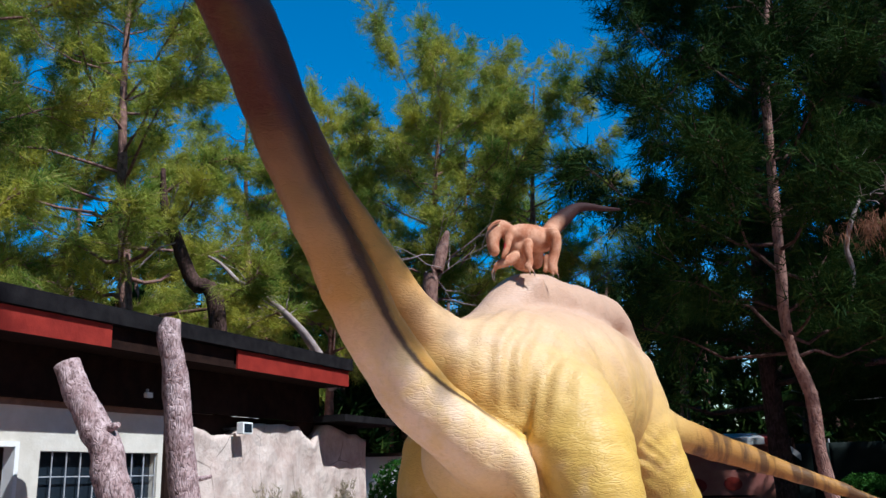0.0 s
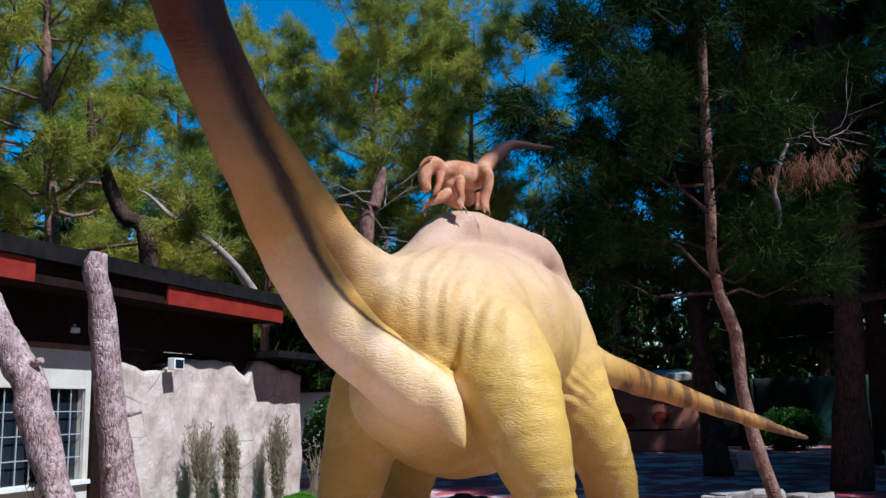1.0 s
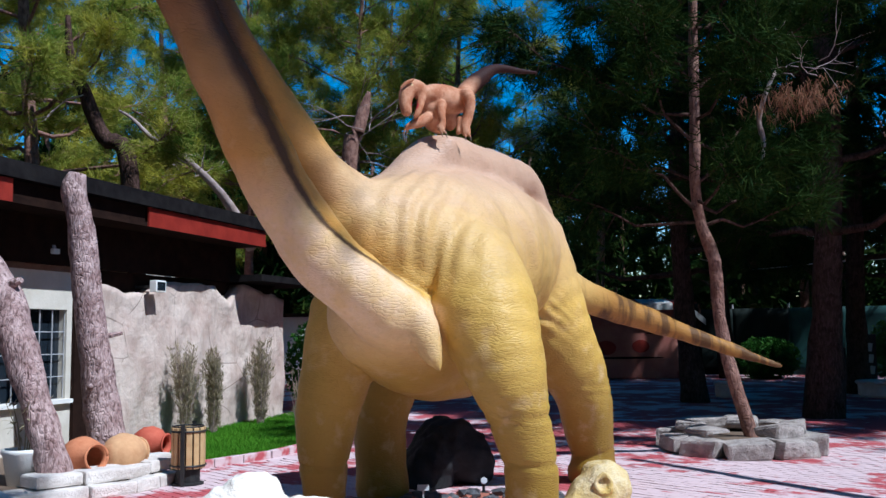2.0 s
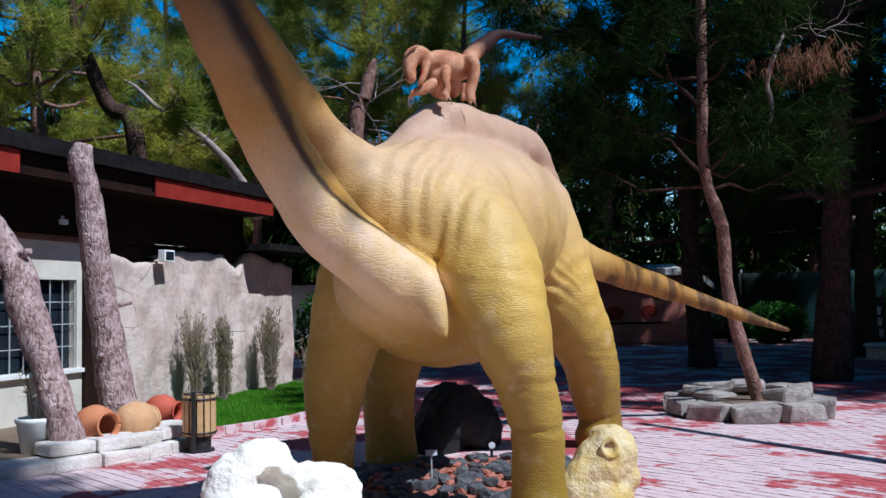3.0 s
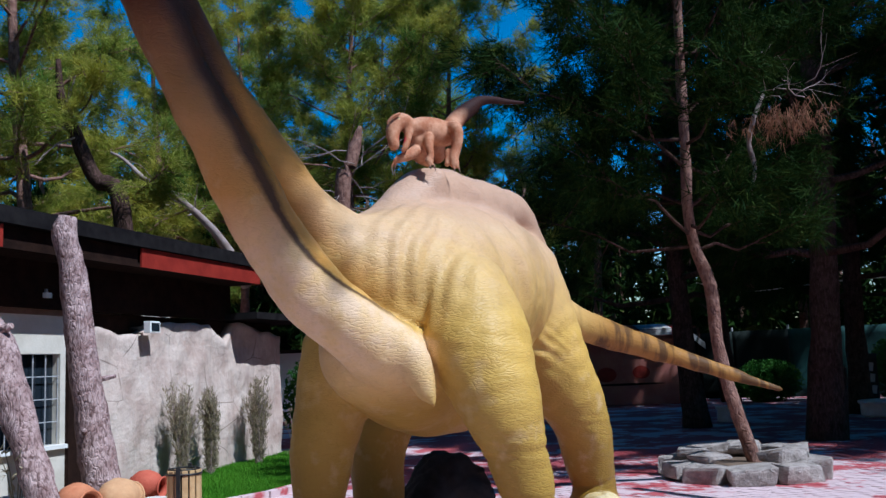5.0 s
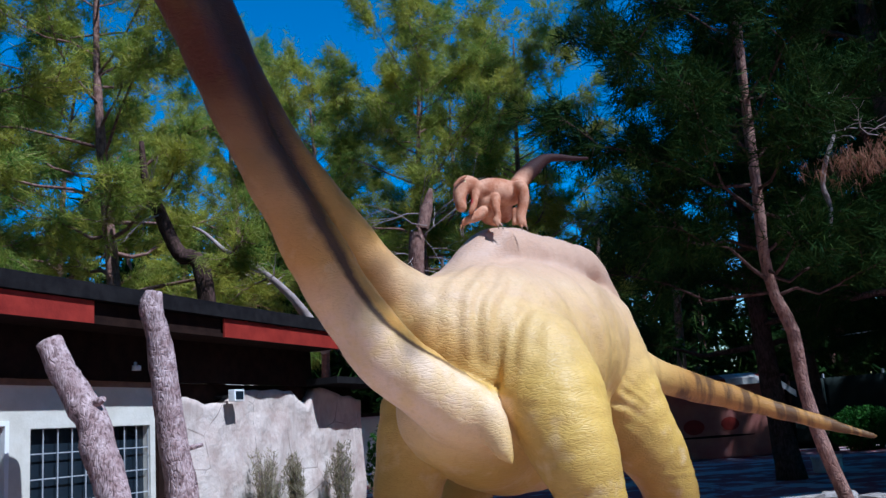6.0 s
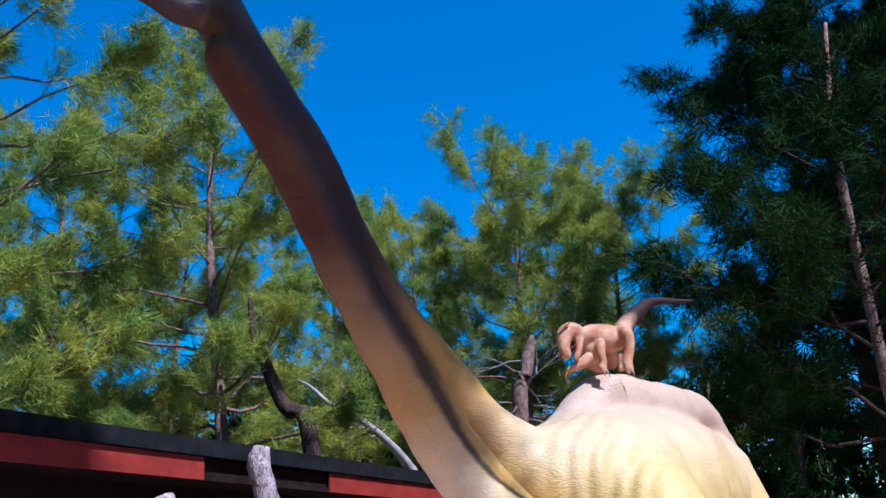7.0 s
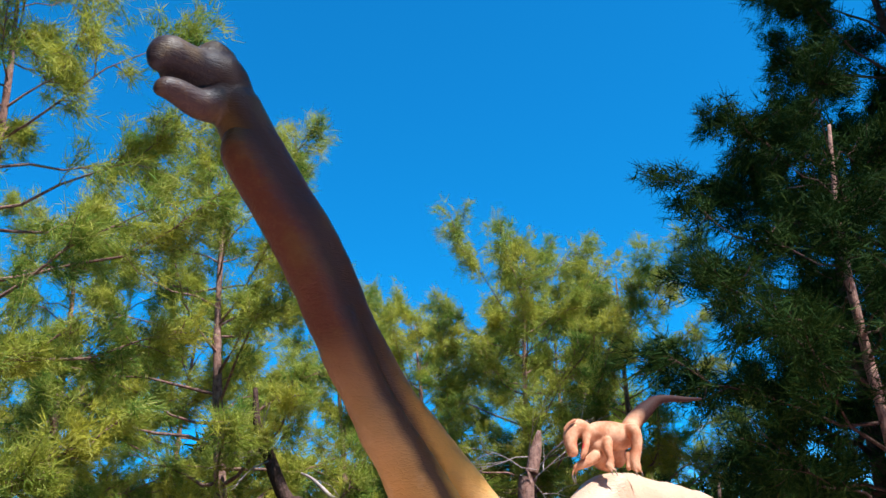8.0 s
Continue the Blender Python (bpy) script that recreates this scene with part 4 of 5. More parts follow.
SNAG = [(-4.34, 17.98, 4.83, 0.174), (-4.85, 17.96, 5.52, 0.153), (-5.26, 17.95, 6.47, 0.12), (-5.52, 17.97, 7.2, 0.085), (-5.58, 17.95, 7.93, 0.049)]
SNAG_B = [(-2.16, 19.38, 3.47, 0.121), (-2.58, 18.82, 4.36, 0.095), (-3.16, 18.33, 5.01, 0.07), (-3.75, 18.32, 5.44, 0.059), (-4.01, 18.27, 5.58, 0.047), (-4.4, 18.28, 5.97, 0.036), (-4.64, 18.22, 6.11, 0.024)]
SNAG_C = [(-3.73, 18.22, 5.42, 0.047), (-3.58, 18.15, 5.78, 0.035), (-3.45, 18.18, 6, 0.024)]
SNAG = [(SNAG[0][0] + 0.3, SNAG[0][1] + 0.1, -0.05, 0.2)] + SNAG
snag = cut_trunk("leaning_pine_trunk", SNAG, BARK_SHADED, "dark leaning pine trunk with pale dead branches")
part("dead_branch", tube([inv(SNAG, r[:3]) + (r[3],) for r in smooth_path(SNAG_B, 4)], 8, 0.2), DEAD, snag, "bleached dead branch", True)
part("dead_branch", tube([inv(SNAG, r[:3]) + (r[3],) for r in smooth_path(SNAG_C, 4)], 6, 0.2), DEAD, snag, "bleached dead branch", True)
twigs(snag, inv(SNAG, SNAG_B[2][:3]), 6, 1.0, 8, 0.015)
twigs(snag, inv(SNAG, SNAG[3][:3]), 4, 1.2, 18, 0.018)
TWIG = [(5.31, 11.42, 3.7, 0.024), (5.38, 11.39, 4.07, 0.032), (5.34, 11.41, 4.38, 0.032), (5.42, 11.38, 4.71, 0.032), (5.59, 11.4, 5.05, 0.024)]
DEADCLUMP = [(5.61, 11.17, 4.61, 0.08), (5.85, 11.05, 4.65, 0.08), (5.79, 11.19, 4.99, 0.081)]
hang = thing("dead_pine_branch", "bleached dead pine branch with brown needles hanging in the crown", "branch")
part("stem", tube([tuple(r) for r in smooth_path(TWIG, 4)], 6, 0.2), DEAD, hang, "", True)
twigs(hang, DEADCLUMP[2][:3], 8, 0.7, 11, 0.006)
rng0 = np.random.default_rng(3)
co = np.vstack([np.array(q[:3]) + rng0.normal(0, 0.13, (40, 3)) * (1.6, 1, 0.8) for q in DEADCLUMP[:2]])
v, f = tufts(co, np.tile((0, 0, -0.8), (len(co), 1)), 8, 0.2, 0.012, 0.4, 0.2, rng0)
tagged(arrays("dry_needles", v, f, DEAD_NEEDLES, hang), kind="stuff")

# ---- beside the house ----
bedge = [(-5.4, 8.0), (-4.2, 8.62), (-3.0, 9.24), (-2.25, 9.91), (-1.93, 10.6)]


def bed_stones(level, inset, z0, z1, first):
    stones = []
    for i in range(first, len(bedge) - 1):
        a, b = Vector((*bedge[i], 0)), Vector((*bedge[i + 1], 0))
        d = (b - a).normalized()
        nrm = Vector((-d.y, d.x, 0))
        for h in (0.0, 0.5):
            ln = (b - a).length / 2 - 0.012
            c = a + d * ((b - a).length * h + ln / 2) + nrm * (inset + 0.2)
            m = Matrix.Translation((c.x, c.y, (z0 + z1) / 2)) @ Matrix.Rotation(math.atan2(d.y, d.x) + random.uniform(-.04, .04), 4, "Z")
            part("stone", box((ln, 0.42 + random.uniform(-.03, .03), z1 - z0), m, 0.03, 0.012), STONE, bed)


bed = thing("raised_bed", "low raised bed edged with pale stone blocks", "raised bed")
bed_stones(0, 0.0, 0.0, 0.14, 0)
bed_stones(1, 0.12, 0.144, 0.27, 2)
bm = bmesh.new()
top = [bm.verts.new((x, y, 0.14)) for x, y in ((-5.5, 8.4), (-3.1, 9.6), (-2.15, 10.8), (-2.4, 12.2), (-3.3, 14.0), (-6.3, 9.0))]
bm.faces.new(top)
r = bmesh.ops.extrude_face_region(bm, geom=bm.faces[:])
for q in r["geom"]:
    if isinstance(q, bmesh.types.BMVert):
        q.co.z = 0.0
bmesh.ops.recalc_face_normals(bm, faces=bm.faces[:])
part("soil", bm, EARTH, bed, "dry soil")

POT_POS = [(-2.87, 10.12), (-2.52, 10.42), (-2.5, 11.65), (-3.38, 9.85), (-2.33, 10.85)]
JAR = [(0.05, 0.0), (0.13, 0.02), (0.21, 0.13), (0.235, 0.25), (0.20, 0.38), (0.13, 0.46), (0.145, 0.50), (0.125, 0.505), (0.11, 0.45), (0.16, 0.38), (0.19, 0.25), (0.10, 0.08), (0.03, 0.06)]


def jar(k, material, lie, turn, size, label):
    x, y = POT_POS[k]
    t = thing("clay_jar", label, "jar", "jars on the raised bed")
    bm = add_lathe(bmesh.new(), [(a * size, (b - 0.25) * size) for a, b in JAR])
    part("body", bm, material, t, "", True)
    ring = [(0.14 * size * math.cos(q / 24 * math.tau), 0.14 * size * math.sin(q / 24 * math.tau), 0.25 * size, 0.016 * size) for q in range(25)]
    part("rim", tube(ring, 6), material, t, "", True)
    t.matrix_world = pose(x, y, 0.14 + 0.232 * size, lie, 0, turn)


jar(0, TERRACOTTA, 86, 50, 0.95, "orange terracotta jar lying with its dark mouth open")
jar(1, TAN_CLAY, 88, 150, 0.95, "tan ribbed clay jar lying on its side")
jar(2, TERRACOTTA_RED, 94, 72, 0.85, "red clay jar tipped over beside the lawn")
x, y = POT_POS[4]
tagged(obj("stone_block", box((0.42, 0.25, 0.16), pose(x, y, 0.22, 0, 0, 40), 0.04, 0.02), STONE), "loose pale stone behind the jars", "stone")

x, y = POT_POS[3]
white_pot = thing("plant_pot", "white tapered plant pot with a thin leafy plant", "plant pot", at=(x, y, 0.14))
part("pot", add_lathe(bmesh.new(), [(0.15, 0), (0.2, 0.3), (0.215, 0.32), (0.215, 0.36), (0.19, 0.36), (0.18, 0.30)], 24), WHITE, white_pot, "", True)
part("soil", add_lathe(bmesh.new(), [(0.178, 0.29), (0.182, 0.31)], 20), EARTH, white_pot)
rng0 = np.random.default_rng(21)
for k in range(5):
    a = k * 1.3
    part("stem", tube([(0.04 * math.cos(a), 0.04 * math.sin(a), 0.3, 0.008), (0.1 * math.cos(a), 0.1 * math.sin(a), 0.6, 0.006), (0.2 * math.cos(a), 0.2 * math.sin(a), 0.85, 0.003)], 5), SHRUB, white_pot)
    bm = bmesh.new()
    for j in range(14):
        s = rng0.uniform(0.35, 1)
        p = Vector((0.2 * s * math.cos(a), 0.2 * s * math.sin(a), 0.3 + 0.55 * s))
        d = Vector(rng0.normal(0, 1, 3)).normalized()
        w = d.cross(Vector((0, 0, 1))).normalized() * 0.016
        bm.faces.new([bm.verts.new(q) for q in (p, p + d * 0.05 + w, p + d * 0.12, p + d * 0.05 - w)])
    part("leaves", bm, SHRUB, white_pot)


def litter_bin(x, y):
    t = thing("litter_bin", "round litter bin of varnished slats on a black iron frame", "litter bin", at=(x, y, 0))
    for k in range(14):
        a = k / 14 * math.tau
        part("slat", box((0.018, 0.062, 0.44), Matrix.Rotation(a, 4, "Z") @ Matrix.Translation((0.172, 0, 0.41)), 0.005), SLAT, t)
    for z in (0.22, 0.59):
        part("hoop", tube([(0.187 * math.cos(q / 28 * math.tau), 0.187 * math.sin(q / 28 * math.tau), z, 0.011) for q in range(29)], 6), BLACK, t)
    part("liner", add_lathe(bmesh.new(), [(0.15, 0.17), (0.155, 0.60), (0.145, 0.60), (0.14, 0.19)], 24), BLACK, t)
    part("foot", add_lathe(bmesh.new(), [(0.17, 0.0), (0.17, 0.03), (0.13, 0.04), (0.13, 0.17)], 20), BLACK, t)
    for a in (-1.7, 1.44):
        part("post", box((0.03, 0.045, 0.68), Matrix.Rotation(a, 4, "Z") @ Matrix.Translation((0.205, 0, 0.34)), 0.006), BLACK, t)
    part("rim", tube([(0.165 * math.cos(q / 28 * math.tau), 0.165 * math.sin(q / 28 * math.tau), 0.64, 0.008) for q in range(29)], 6), BLACK, t)


litter_bin(-1.83, 10.42)

# lawn
LAWN = [(-2.15, 11.5), (-1.2, 12.55), (-0.62, 13.7), (-0.55, 15.2), (-1.0, 19.2), (-1.55, 18.75), (-2.35, 16.6), (-3.25, 14.4), (-2.75, 12.4)]
bm = bmesh.new()
bm.faces.new([bm.verts.new((x, y, 0.035)) for x, y in LAWN])
r = bmesh.ops.extrude_face_region(bm, geom=bm.faces[:])
for q in r["geom"]:
    if isinstance(q, bmesh.types.BMVert):
        q.co.z = 0.0
bmesh.ops.recalc_face_normals(bm, faces=bm.faces[:])
tagged(obj("lawn_bed", bm, TURF), "patch of green turf beside the wall", "lawn", kind="structure")
rng0 = np.random.default_rng(31)
poly = np.array(LAWN)
cand = rng0.uniform(poly.min(0), poly.max(0), (22000, 2))
inside = np.zeros(len(cand), bool)
for a, b in zip(poly, np.roll(poly, -1, 0)):
    cross = (a[1] > cand[:, 1]) != (b[1] > cand[:, 1])
    inside ^= cross & (cand[:, 0] < (b[0] - a[0]) * (cand[:, 1] - a[1]) / (b[1] - a[1] + 1e-9) + a[0])
cand = cand[inside]
v, f = tufts(np.column_stack([cand, np.full(len(cand), 0.035)]), np.tile((0, 0, 1.0), (len(cand), 1)), 4, 0.075, 0.012, 0.3, 0.0, rng0)
tagged(arrays("grass", v, f, GRASS), "short bright green lawn grass", "grass", kind="stuff")
lawn_kerb = thing("lawn_kerb", "red edging stones along the lawn", "kerb")
for a, b in zip(LAWN[:4], LAWN[1:4]):
    a, b = Vector((*a, 0)), Vector((*b, 0))
    d = (b - a).normalized()
    n = int((b - a).length / 0.4)
    for k in range(n):
        c = a + d * ((k + 0.5) * (b - a).length / n) + Vector((d.y, -d.x, 0)) * 0.07
        part("stone", box(((b - a).length / n - 0.012, 0.1, 0.14), Matrix.Translation((c.x, c.y, 0.03)) @ Matrix.Rotation(math.atan2(d.y, d.x), 4, "Z"), 0.012), PAVER, lawn_kerb)


def shrub(s, out, height, width, seed, label, thin=False):
    p = on_wall(s, out, 0)
    rng = np.random.default_rng(seed)
    t = thing("shrub", label, "shrub", "shrubs along the wall", at=(p.x, p.y, 0.0))
    stems = bmesh.new()
    org, way = [], []
    for k in range(8 if thin else 34):
        a, lean_ = rng.uniform(0, math.tau), rng.uniform(0.0, 1.0)
        tip = np.array([math.cos(a) * width * lean_ * 0.55, math.sin(a) * width * lean_ * 0.55, height * rng.uniform(0.65, 1.05)])
        mid = tip * (0.35, 0.35, 0.5) + rng.normal(0, 0.02, 3)
        add_tube(stems, [(0.05 * math.cos(a), 0.05 * math.sin(a), 0.0, 0.012), (*mid, 0.008), (*tip, 0.003)], 4, 0, False)
        for j in range(10 if thin else 34):
            q = rng.uniform(-0.75, 1.0)
            org.append((mid * (1 - q) + tip * q if q > 0 else mid * (1 + q)) + rng.normal(0, 0.035, 3))
            way.append((tip - mid) / np.linalg.norm(tip - mid) + rng.normal(0, 0.3, 3))
    tagged(part("stemwork", stems, DEAD, t), kind="stuff")
    v, f = tufts(np.array(org), np.array(way), 4, 0.11, 0.012, 0.35, 0.0, rng)
    tagged(arrays("foliage", v, f, SHRUB, t), kind="stuff")


shrub(10.75, 0.62, 1.45, 0.55, 41, "feathery grey-green shrub against the wall")
shrub(11.55, 0.62, 1.40, 0.40, 42, "feathery grey-green shrub against the wall")
shrub(13.05, 0.65, 1.55, 0.55, 43, "feathery grey-green shrub against the wall")
shrub(14.1, 0.85, 0.95, 0.8, 44, "small nearly bare shrub on the lawn", True)


def hedge(x, y, w, d, h, seed, label):
    rng = np.random.default_rng(seed)
    t = thing("bush", label, "bush", at=(x, y, 0))
    n = int(1500 * w * d)
    p = rng.uniform(-1, 1, (n, 3))
    p = p[(p ** 2).sum(1) < 1.1]
    p = p * (w / 2, d / 2, h / 2) + (0, 0, h / 2)
    bm = bmesh.new()
    for k in range(7):
        a = k * 0.9
        add_tube(bm, [(0.05 * math.cos(a), 0.05 * math.sin(a), 0, 0.02), (w * .3 * math.cos(a), d * .3 * math.sin(a), h * 0.75, 0.008)], 5, 0, False)
    tagged(part("stemwork", bm, BARK, t), kind="stuff")
    v, f = tufts(p, rng.normal(0, 1, p.shape), 4, 0.11, 0.05, 0.6, 0.0, rng)
    tagged(arrays("leaves", v, f, BROADLEAF, t), kind="stuff")


hedge(-0.75, 20.6, 1.6, 1.3, 2.0, 51, "dark green leafy bush past the house corner")
hedge(-0.1, 23.0, 2.2, 1.5, 1.8, 52, "dark green leafy bush behind the lawn")
hedge(16.8, 27.2, 1.6, 1.2, 2.0, 53, "green leafy bush in front of the fence")
hedge(13.9, 30.0, 2.4, 1.2, 1.4, 54, "dark green leafy bush in front of the fence")
hut = thing("white_hut", "small white hut far behind the lawn", "hut")
part("wall", box((2.4, 2.0, 2.3), pose(-1.9, 33.0, 1.15)), WHITE, hut)
part("roof", box((2.8, 2.4, 0.12), pose(-1.9, 33.0, 2.36)), DARKWOOD, hut)


# ---- round the statue ----
def rocky(name, chains, cell, blend, material, label, amount, hollows=()):
    v, f = sculpt(chains, cell, blend, hollows)
    v[:, 2] = np.maximum(v[:, 2], 0.0)
    c = v.mean(0)
    for i, p in enumerate(v):
        q = Vector(p)
        k = amount * (noise.noise(q * 4.0) + 0.5 * noise.noise(q * 10.0) + 0.25 * noise.noise(q * 24))
        v[i] = p + (p - c) / max(np.linalg.norm(p - c), 1e-6) * k
    v[:, 2] = np.maximum(v[:, 2], 0.0)
    return tagged(arrays(name, v, f, material, smooth=True), label, "rock")


ROCK_W = [(-0.97, 6.23, 0.39, 0.119), (-0.82, 6.25, 0.47, 0.182), (-0.66, 6.32, 0.49, 0.184), (-0.55, 6.28, 0.34, 0.159), (-0.32, 6.24, 0.38, 0.173), (-0.13, 6.2, 0.36, 0.11)]
ROCK_WB = [(-0.83, 6.14, 0.2, 0.236), (-0.54, 6.13, 0.12, 0.216), (-0.21, 6.1, 0.18, 0.194)]
HOLLOW = [(-0.63, 6.17, 0.46, 0.086), (-0.56, 6.13, 0.39, 0.105), (-0.45, 6.14, 0.33, 0.078)]
HOLLOW_B = [(-1, 6.12, 0.59, 0.039), (-0.96, 6.12, 0.66, 0.039)]
ROCK_Y = [(1.89, 7.1, 0.48, 0.138), (1.93, 7.04, 0.42, 0.192), (1.81, 7.02, 0.3, 0.21), (1.71, 6.99, 0.18, 0.182), (1.82, 7.02, 0.04, 0.266)]
ROCK_YB = [(1.66, 6.95, 0.25, 0.135), (1.6, 6.92, 0.12, 0.117), (2.01, 7.02, 0.21, 0.12)]
EYE_RING = [(1.87, 6.85, 0.55, 0.018), (1.92, 6.84, 0.5, 0.018), (1.9, 6.82, 0.43, 0.018), (1.85, 6.81, 0.41, 0.018), (1.8, 6.83, 0.45, 0.018), (1.81, 6.85, 0.51, 0.018), (1.87, 6.85, 0.55, 0.018)]
rocky("boulder", [(ROCK_W, 3), (ROCK_WB, 3)], 0.02, 0.05, WHITE_ROCK, "sunlit chalk-white boulder with a hollow", 0.065, (HOLLOW, HOLLOW_B))
rocky("carved_boulder", [(ROCK_Y, 3), (ROCK_YB, 3), (EYE_RING, 3)], 0.014, 0.03, YELLOW_ROCK, "ochre carved boulder with a ringed hollow", 0.025)


# plain black mound between the legs
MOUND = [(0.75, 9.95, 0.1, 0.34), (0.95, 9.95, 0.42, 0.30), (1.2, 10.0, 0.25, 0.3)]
rocky("boulder", [(MOUND, 3)], 0.035, 0.08, MOUND_BLACK, "black rounded mound under the statue's belly", 0.06)


def pebble(seed, size, flat=0.7):
    rng = np.random.default_rng(seed)
    bm = bmesh.new()
    bmesh.ops.create_icosphere(bm, subdivisions=1, radius=size)
    for q in bm.verts:
        q.co *= rng.uniform(0.7, 1.25)
        q.co.z *= flat
    me = bpy.data.meshes.new("stone")
    bm.to_mesh(me)
    bm.free()
    return me


slag = [pebble(s, 0.085) for s in range(5)]
chips = [pebble(s + 20, 0.05) for s in range(3)]
for me in slag:
    me.materials.append(SLAG)
for me in chips:
    me.materials.append(REDCHIP)
gravel = thing("stone_bed", "bed of dark slag and red gravel under the statue", "stone bed")
bm = bmesh.new()
bmesh.ops.create_circle(bm, cap_ends=True, segments=36, radius=1.0, matrix=Matrix.Translation((0.95, 8.1, 0.006)) @ Matrix.Diagonal((1.35, 1.15, 1, 1)))
r = bmesh.ops.extrude_face_region(bm, geom=bm.faces[:])
for q in r["geom"]:
    if isinstance(q, bmesh.types.BMVert):
        q.co.z = 0.03
bmesh.ops.recalc_face_normals(bm, faces=bm.faces[:])
part("base", bm, REDCHIP, gravel, "red gravel base")
rng0 = np.random.default_rng(61)
for k in range(260):
    a, r = rng0.uniform(0, math.tau), math.sqrt(rng0.uniform(0, 1))
    o = new("stone", (slag if k % 3 else chips)[k % (5 if k % 3 else 3)])
    o.parent = gravel
    o.matrix_world = pose(0.95 + 1.3 * r * math.cos(a), 8.1 + 1.1 * r * math.sin(a), 0.05, rng0.uniform(-25, 25), rng0.uniform(-25, 25), rng0.uniform(0, 360))

STAKE = [(0.58, 7.98, -0.02, 0.01), (0.59, 7.98, 0.13, 0.01), (1.29, 9.31, 0.15, 0.047)]
stake = thing("garden_stake", "thin metal stake with a small plate in the stone bed", "stake")
part("rod", tube([(*STAKE[0][:2], 0.0, 0.008), (*STAKE[0][:2], 0.30, 0.008)], 6), GREY, stake)
part("plate", box((0.10, 0.006, 0.05), pose(STAKE[0][0], STAKE[0][1] - 0.012, 0.30, -20)), GREY, stake, "small tilted plate")
spot = thing("ground_spotlight", "small pale ground spotlight behind the statue's legs", "lamp")
part("base", add_lathe(bmesh.new(), [(0.06, 0.0), (0.06, 0.02), (0.015, 0.03), (0.015, 0.12)], 14, Matrix.Translation((*STAKE[2][:2], 0))), BLACK, spot)
part("head", add_lathe(bmesh.new(), [(0.015, -0.03), (0.03, -0.012), (0.034, 0.03), (0.028, 0.033)], 16, pose(*STAKE[2][:2], 0.13, 70, 0, 0)), GREY, spot, "pale lamp head")

# tree ring
ring = thing("stone_tree_ring", "two-course ring of rough pale stones round a pine", "tree ring")
CX, CY = 5.22, 12.12
for count, rad, z0, z1, depth in ((10, 0.90, 0.0, 0.24, 0.42), (8, 0.66, 0.244, 0.39, 0.38)):
    for k in range(count):
        if count == 8 and k == 5:
            continue
        a = (k + (0.5 if count == 8 else 0)) / count * math.tau
        m = Matrix.Translation((CX, CY, 0)) @ Matrix.Rotation(a, 4, "Z") @ Matrix.Translation((rad, random.uniform(-.03, .03), (z0 + z1) / 2)) @ Matrix.Rotation(random.uniform(-.12, .12), 4, "Z")
        part("stone", box((depth + random.uniform(-.06, .06), math.tau * rad / count * 0.97, z1 - z0 + (random.uniform(-.04, .03) if z0 else 0)), m, 0.045, 0.045), RING_STONE, ring)
part("soil", add_lathe(bmesh.new(), [(0.72, 0.0), (0.70, 0.2)], 24, Matrix.Translation((CX, CY, 0))), EARTH, ring)
for x, y, r in ((9.2, 22.0, 0.34), (13.0, 21.2, 0.8)):
    s = thing("round_bench", "low dark round stone bench in the shade", "bench")
    part("drum", add_lathe(bmesh.new(), [(r * .92, 0), (r, 0.05), (r, 0.30)], 20, Matrix.Translation((x, y, 0))), STONE, s)
    part("slab", add_lathe(bmesh.new(), [(r * 1.05, 0.304), (r * 1.08, 0.34), (r * 1.05, 0.38)], 20, Matrix.Translation((x, y, 0))), STONE, s)

# ---- the far side: fence, booth, signs ----
fence = thing("cloth_fence", "dark green cloth fence on thin posts", "fence")
F0, F1 = Vector((7.0, 36.0, 0)), Vector((24.0, 27.0, 0))
for k in range(11):
    p = F0.lerp(F1, k / 10)
    part("post", tube([(p.x, p.y, 0, 0.04), (p.x, p.y, 2.6, 0.04)], 8), GREY, fence)
    if k < 10:
        q = F0.lerp(F1, (k + 1) / 10)
        d = (q - p).normalized()
        c = (p + q) / 2
        bm = bmesh.new()
        bmesh.ops.create_grid(bm, x_segments=14, y_segments=8, size=0.5, matrix=Matrix.Translation((c.x, c.y, 1.25)) @ Matrix.Rotation(math.atan2(d.y, d.x), 4, "Z") @ Matrix.Rotation(math.pi / 2, 4, "X") @ Matrix.Diagonal(((q - p).length, 2.4, 1, 1)))
        for w in bm.verts:
            w.co += Vector((d.y, -d.x, 0)) * (0.06 + 0.07 * noise.noise(w.co * 1.3))
        r = bmesh.ops.solidify(bm, geom=bm.faces[:], thickness=0.01)
        part("cloth", bm, TEAL if k in (5, 6) else FENCE, fence, "", True)

booth = thing("fair_booth", "rust-brown booth with a curved striped awning", "booth", at=(9.6, 31.2, 0), turn=-8)
part("back_wall", box((5.0, 0.1, 2.7), pose(0, 0.9, 1.35)), MURAL, booth)
part("front_sheet", box((4.6, 0.05, 2.2), pose(-0.1, 0.0, 1.15)), MURAL, booth, "painted sheet wall")
part("side_wall", box((0.1, 1.0, 2.6), pose(2.35, 0.4, 1.3)), DARKWOOD, booth)
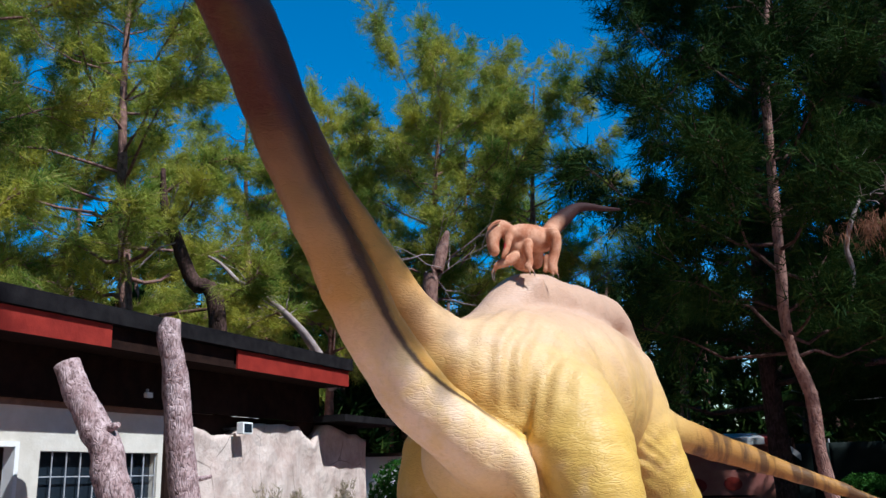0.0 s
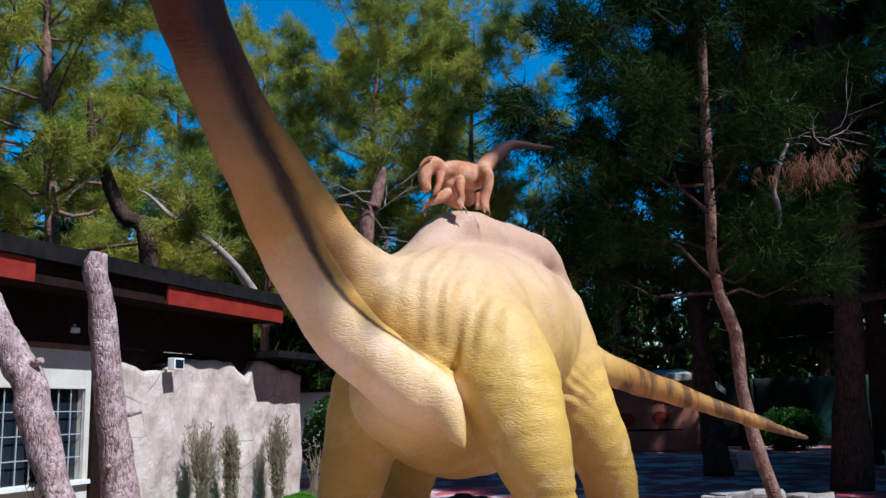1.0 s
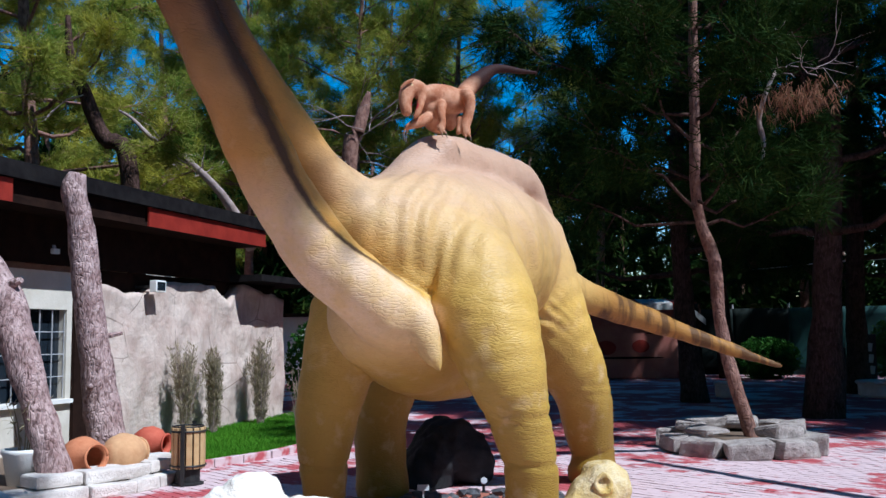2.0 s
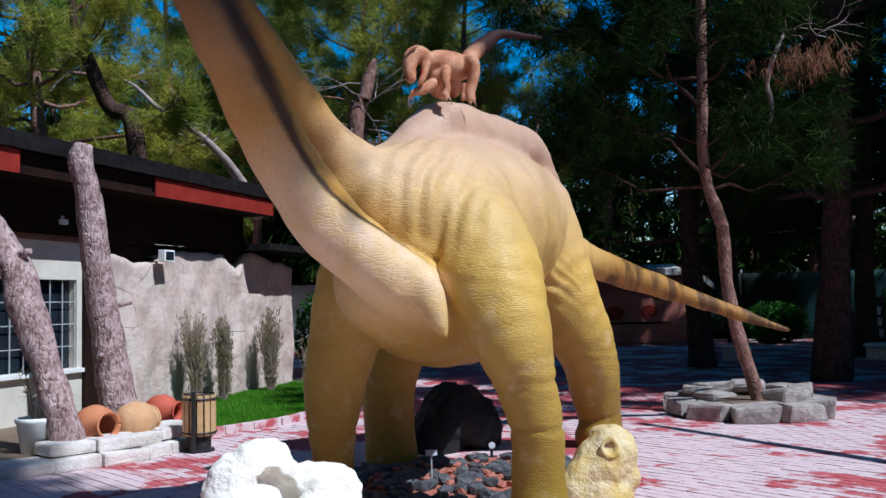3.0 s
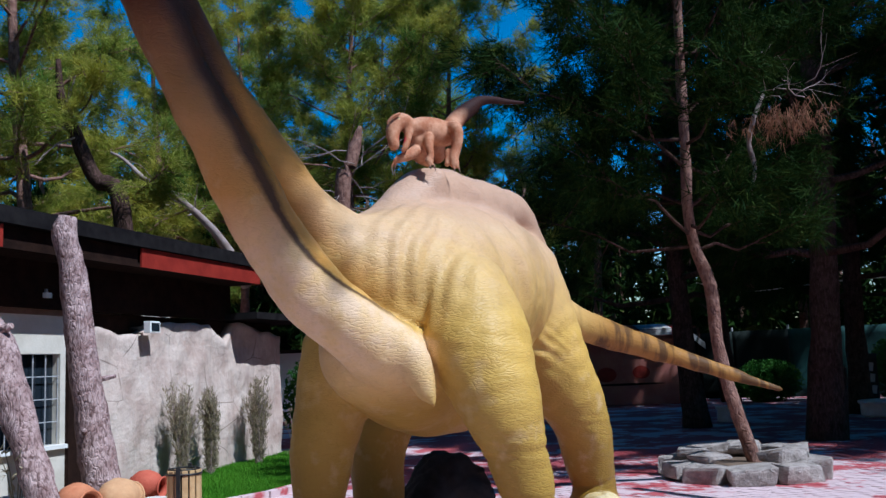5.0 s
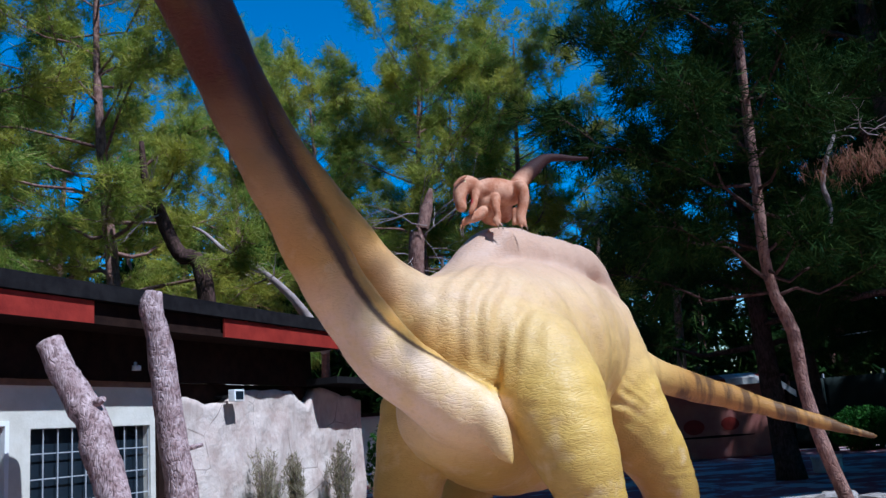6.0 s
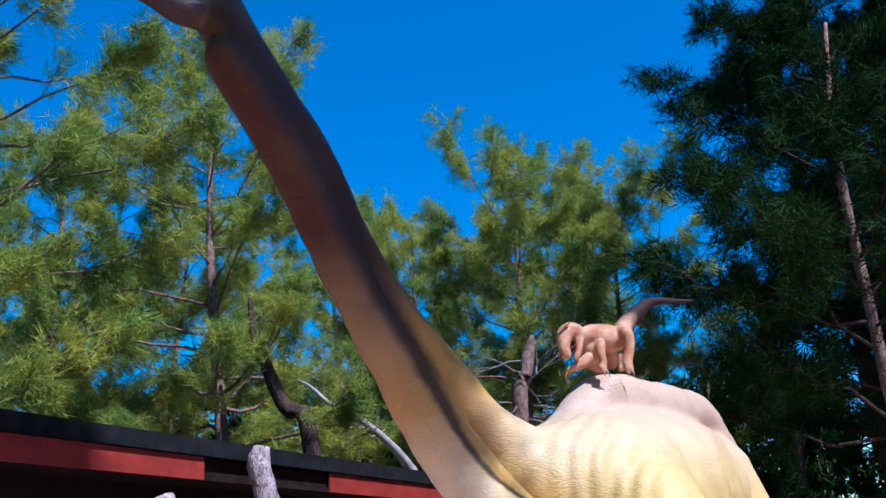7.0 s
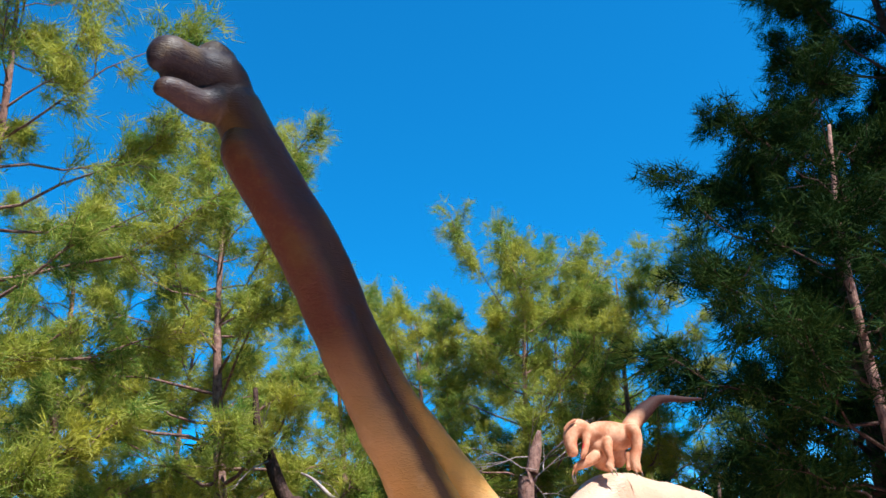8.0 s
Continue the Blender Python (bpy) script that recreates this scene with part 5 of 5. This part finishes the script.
for k in range(9):
    x = -2.5 + 5.0 * (k + 0.5) / 9
    zz = [2.62 - 0.55 * max(0, (abs(x + q) - 1.6) / 0.9) ** 2 for q in (-0.28, 0.28)]
    bm = bmesh.new()
    for i, (y0, dz) in enumerate(((-0.35, -0.22), (-0.35, 0.0), (0.95, 0.2))):
        bm.verts.new((x - 0.275, y0, zz[0] + dz))
        bm.verts.new((x + 0.275, y0, zz[1] + dz))
    bm.verts.ensure_lookup_table()
    bm.faces.new([bm.verts[i] for i in (0, 1, 3, 2)])
    bm.faces.new([bm.verts[i] for i in (2, 3, 5, 4)])
    bmesh.ops.solidify(bm, geom=bm.faces[:], thickness=0.015)
    part("awning_strip", bm, (WHITE, RED, GREY)[k % 3], booth)
for x, z, w, h in ((-0.9, 1.1, 0.7, 0.5), (0.3, 1.15, 0.6, 0.45), (-0.2, 0.75, 2.6, 0.08), (0.9, 1.6, 0.9, 0.06)):
    part("painted_patch", add_lathe(bmesh.new(), [(0.5, -0.01), (0.5, 0.01)], 18, pose(x, -0.045, z, 90) @ Matrix.Diagonal((w, h, 1, 1))), DARKWOOD if h < 0.2 else RED, booth)
part("tub", add_lathe(bmesh.new(), [(0.3, 0), (0.36, 0.3), (0.33, 0.3), (0.28, 0.05)], 18, pose(1.7, -0.9, 0)), RED, booth, "red tub")


def sign(x, y, turn, w, h, z, material, bars, label):
    t = thing("sign_board", label, "sign", at=(x, y, 0), turn=turn)
    part("board", box((w, 0.04, h), pose(0, 0, z), 0.006), material, t)
    for s in (-1, 1):
        part("leg", box((0.04, 0.04, z), pose(s * w * 0.4, 0.045, z / 2)), BLACK, t)
    for bx, bz, bw, bh, tilt in bars:
        part("lettering", box((bw, 0.012, bh), pose(bx, -0.026, z + bz, 0, tilt, 0)), GREY, t, "pale lettering bar")


sign(13.6, 23.4, -28, 0.55, 1.3, 0.85, BLACK, [(-0.18, 0.0, 0.06, 1.2, 4), (0.12, 0.3, 0.12, 0.22, 8), (0.14, 0.0, 0.12, 0.22, 8), (0.16, -0.3, 0.12, 0.22, 8)], "black standing board with white vertical lettering")
sign(13.0, 24.0, -28, 0.7, 0.5, 0.9, BLACK, [(-0.2, 0, 0.1, 0.16, 0), (0.0, 0, 0.1, 0.16, 0), (0.2, 0, 0.1, 0.16, 0)], "small black board with white lettering")
cable = [(8.2, 21.0, 3.35), (10.0, 22.5, 3.2), (12.6, 22.6, 3.4), (16.5, 25.0, 3.7)]
tagged(obj("cable", tube([(*c, 0.014) for c in smooth_path(cable, 5)], 6), WHITE), "thin white cable strung between the pines", "cable")


# ---- paving pieces ----
def paver_mesh(seed):
    rng = np.random.default_rng(seed)
    me = bpy.data.meshes.new("paver")
    bm = box((0.238, 0.118, 0.05), None, 0.0)
    for q in bm.verts:
        if q.co.z > 0:
            q.co.x *= 0.992
            q.co.y *= 0.985
            q.co.z += rng.uniform(-0.003, 0.003)
    bm.to_mesh(me)
    bm.free()
    me.materials.append(PAVER)
    return me


PAVE_TURN = Matrix.Rotation(radians(-52), 4, "Z")
kinds = [paver_mesh(s) for s in range(6)]
single, joined = [], []
for i in range(-62, 62):
    for k in range(-110, 110):
        p = PAVE_TURN @ Vector(((i + 0.5 * (k % 2)) * 0.246, k * 0.126, 0))
        x, y = p.x + 3.0, p.y + 10.5
        if not (-6.0 < x < 9.5 and 5.8 < y < 16.5):
            continue
        if (x - 0.95) ** 2 / 1.35 ** 2 + (y - 8.1) ** 2 / 1.15 ** 2 < 1.04 or (x - CX) ** 2 + (y - CY) ** 2 < 1.0:
            continue
        if (x < -1.9 and y > 8.3 + (x + 5.2) * 0.84) or (x < -0.5 and y > 11.4 + 0.9 * (x + 2.0)):
            continue
        (single if 2.6 < x < 4.6 and 7.7 < y < 11.2 and len(single) < 300 else joined).append((x, y, random.randrange(6), random.uniform(-0.002, 0.002)))
for x, y, k, dz in single:
    o = new("paver", kinds[k])
    o.parent = pavement
    o.matrix_world = Matrix.Translation((x, y, -0.014 + dz)) @ PAVE_TURN
base = np.array([q.co[:] for q in kinds[0].vertices])
quads = np.array([p.vertices[:] for p in kinds[0].polygons])
turned = base @ np.array(PAVE_TURN.to_3x3()).T
xy = np.array([(x, y, -0.014 + dz) for x, y, k, dz in joined])
v = (xy[:, None, :] + turned[None]).reshape(-1, 3)
f = (quads[None] + 8 * np.arange(len(xy))[:, None, None]).reshape(-1, 4)
rest = tagged(arrays("pavers", v, f, PAVER, pavement), "rest of the worn pavers", kind="stuff")
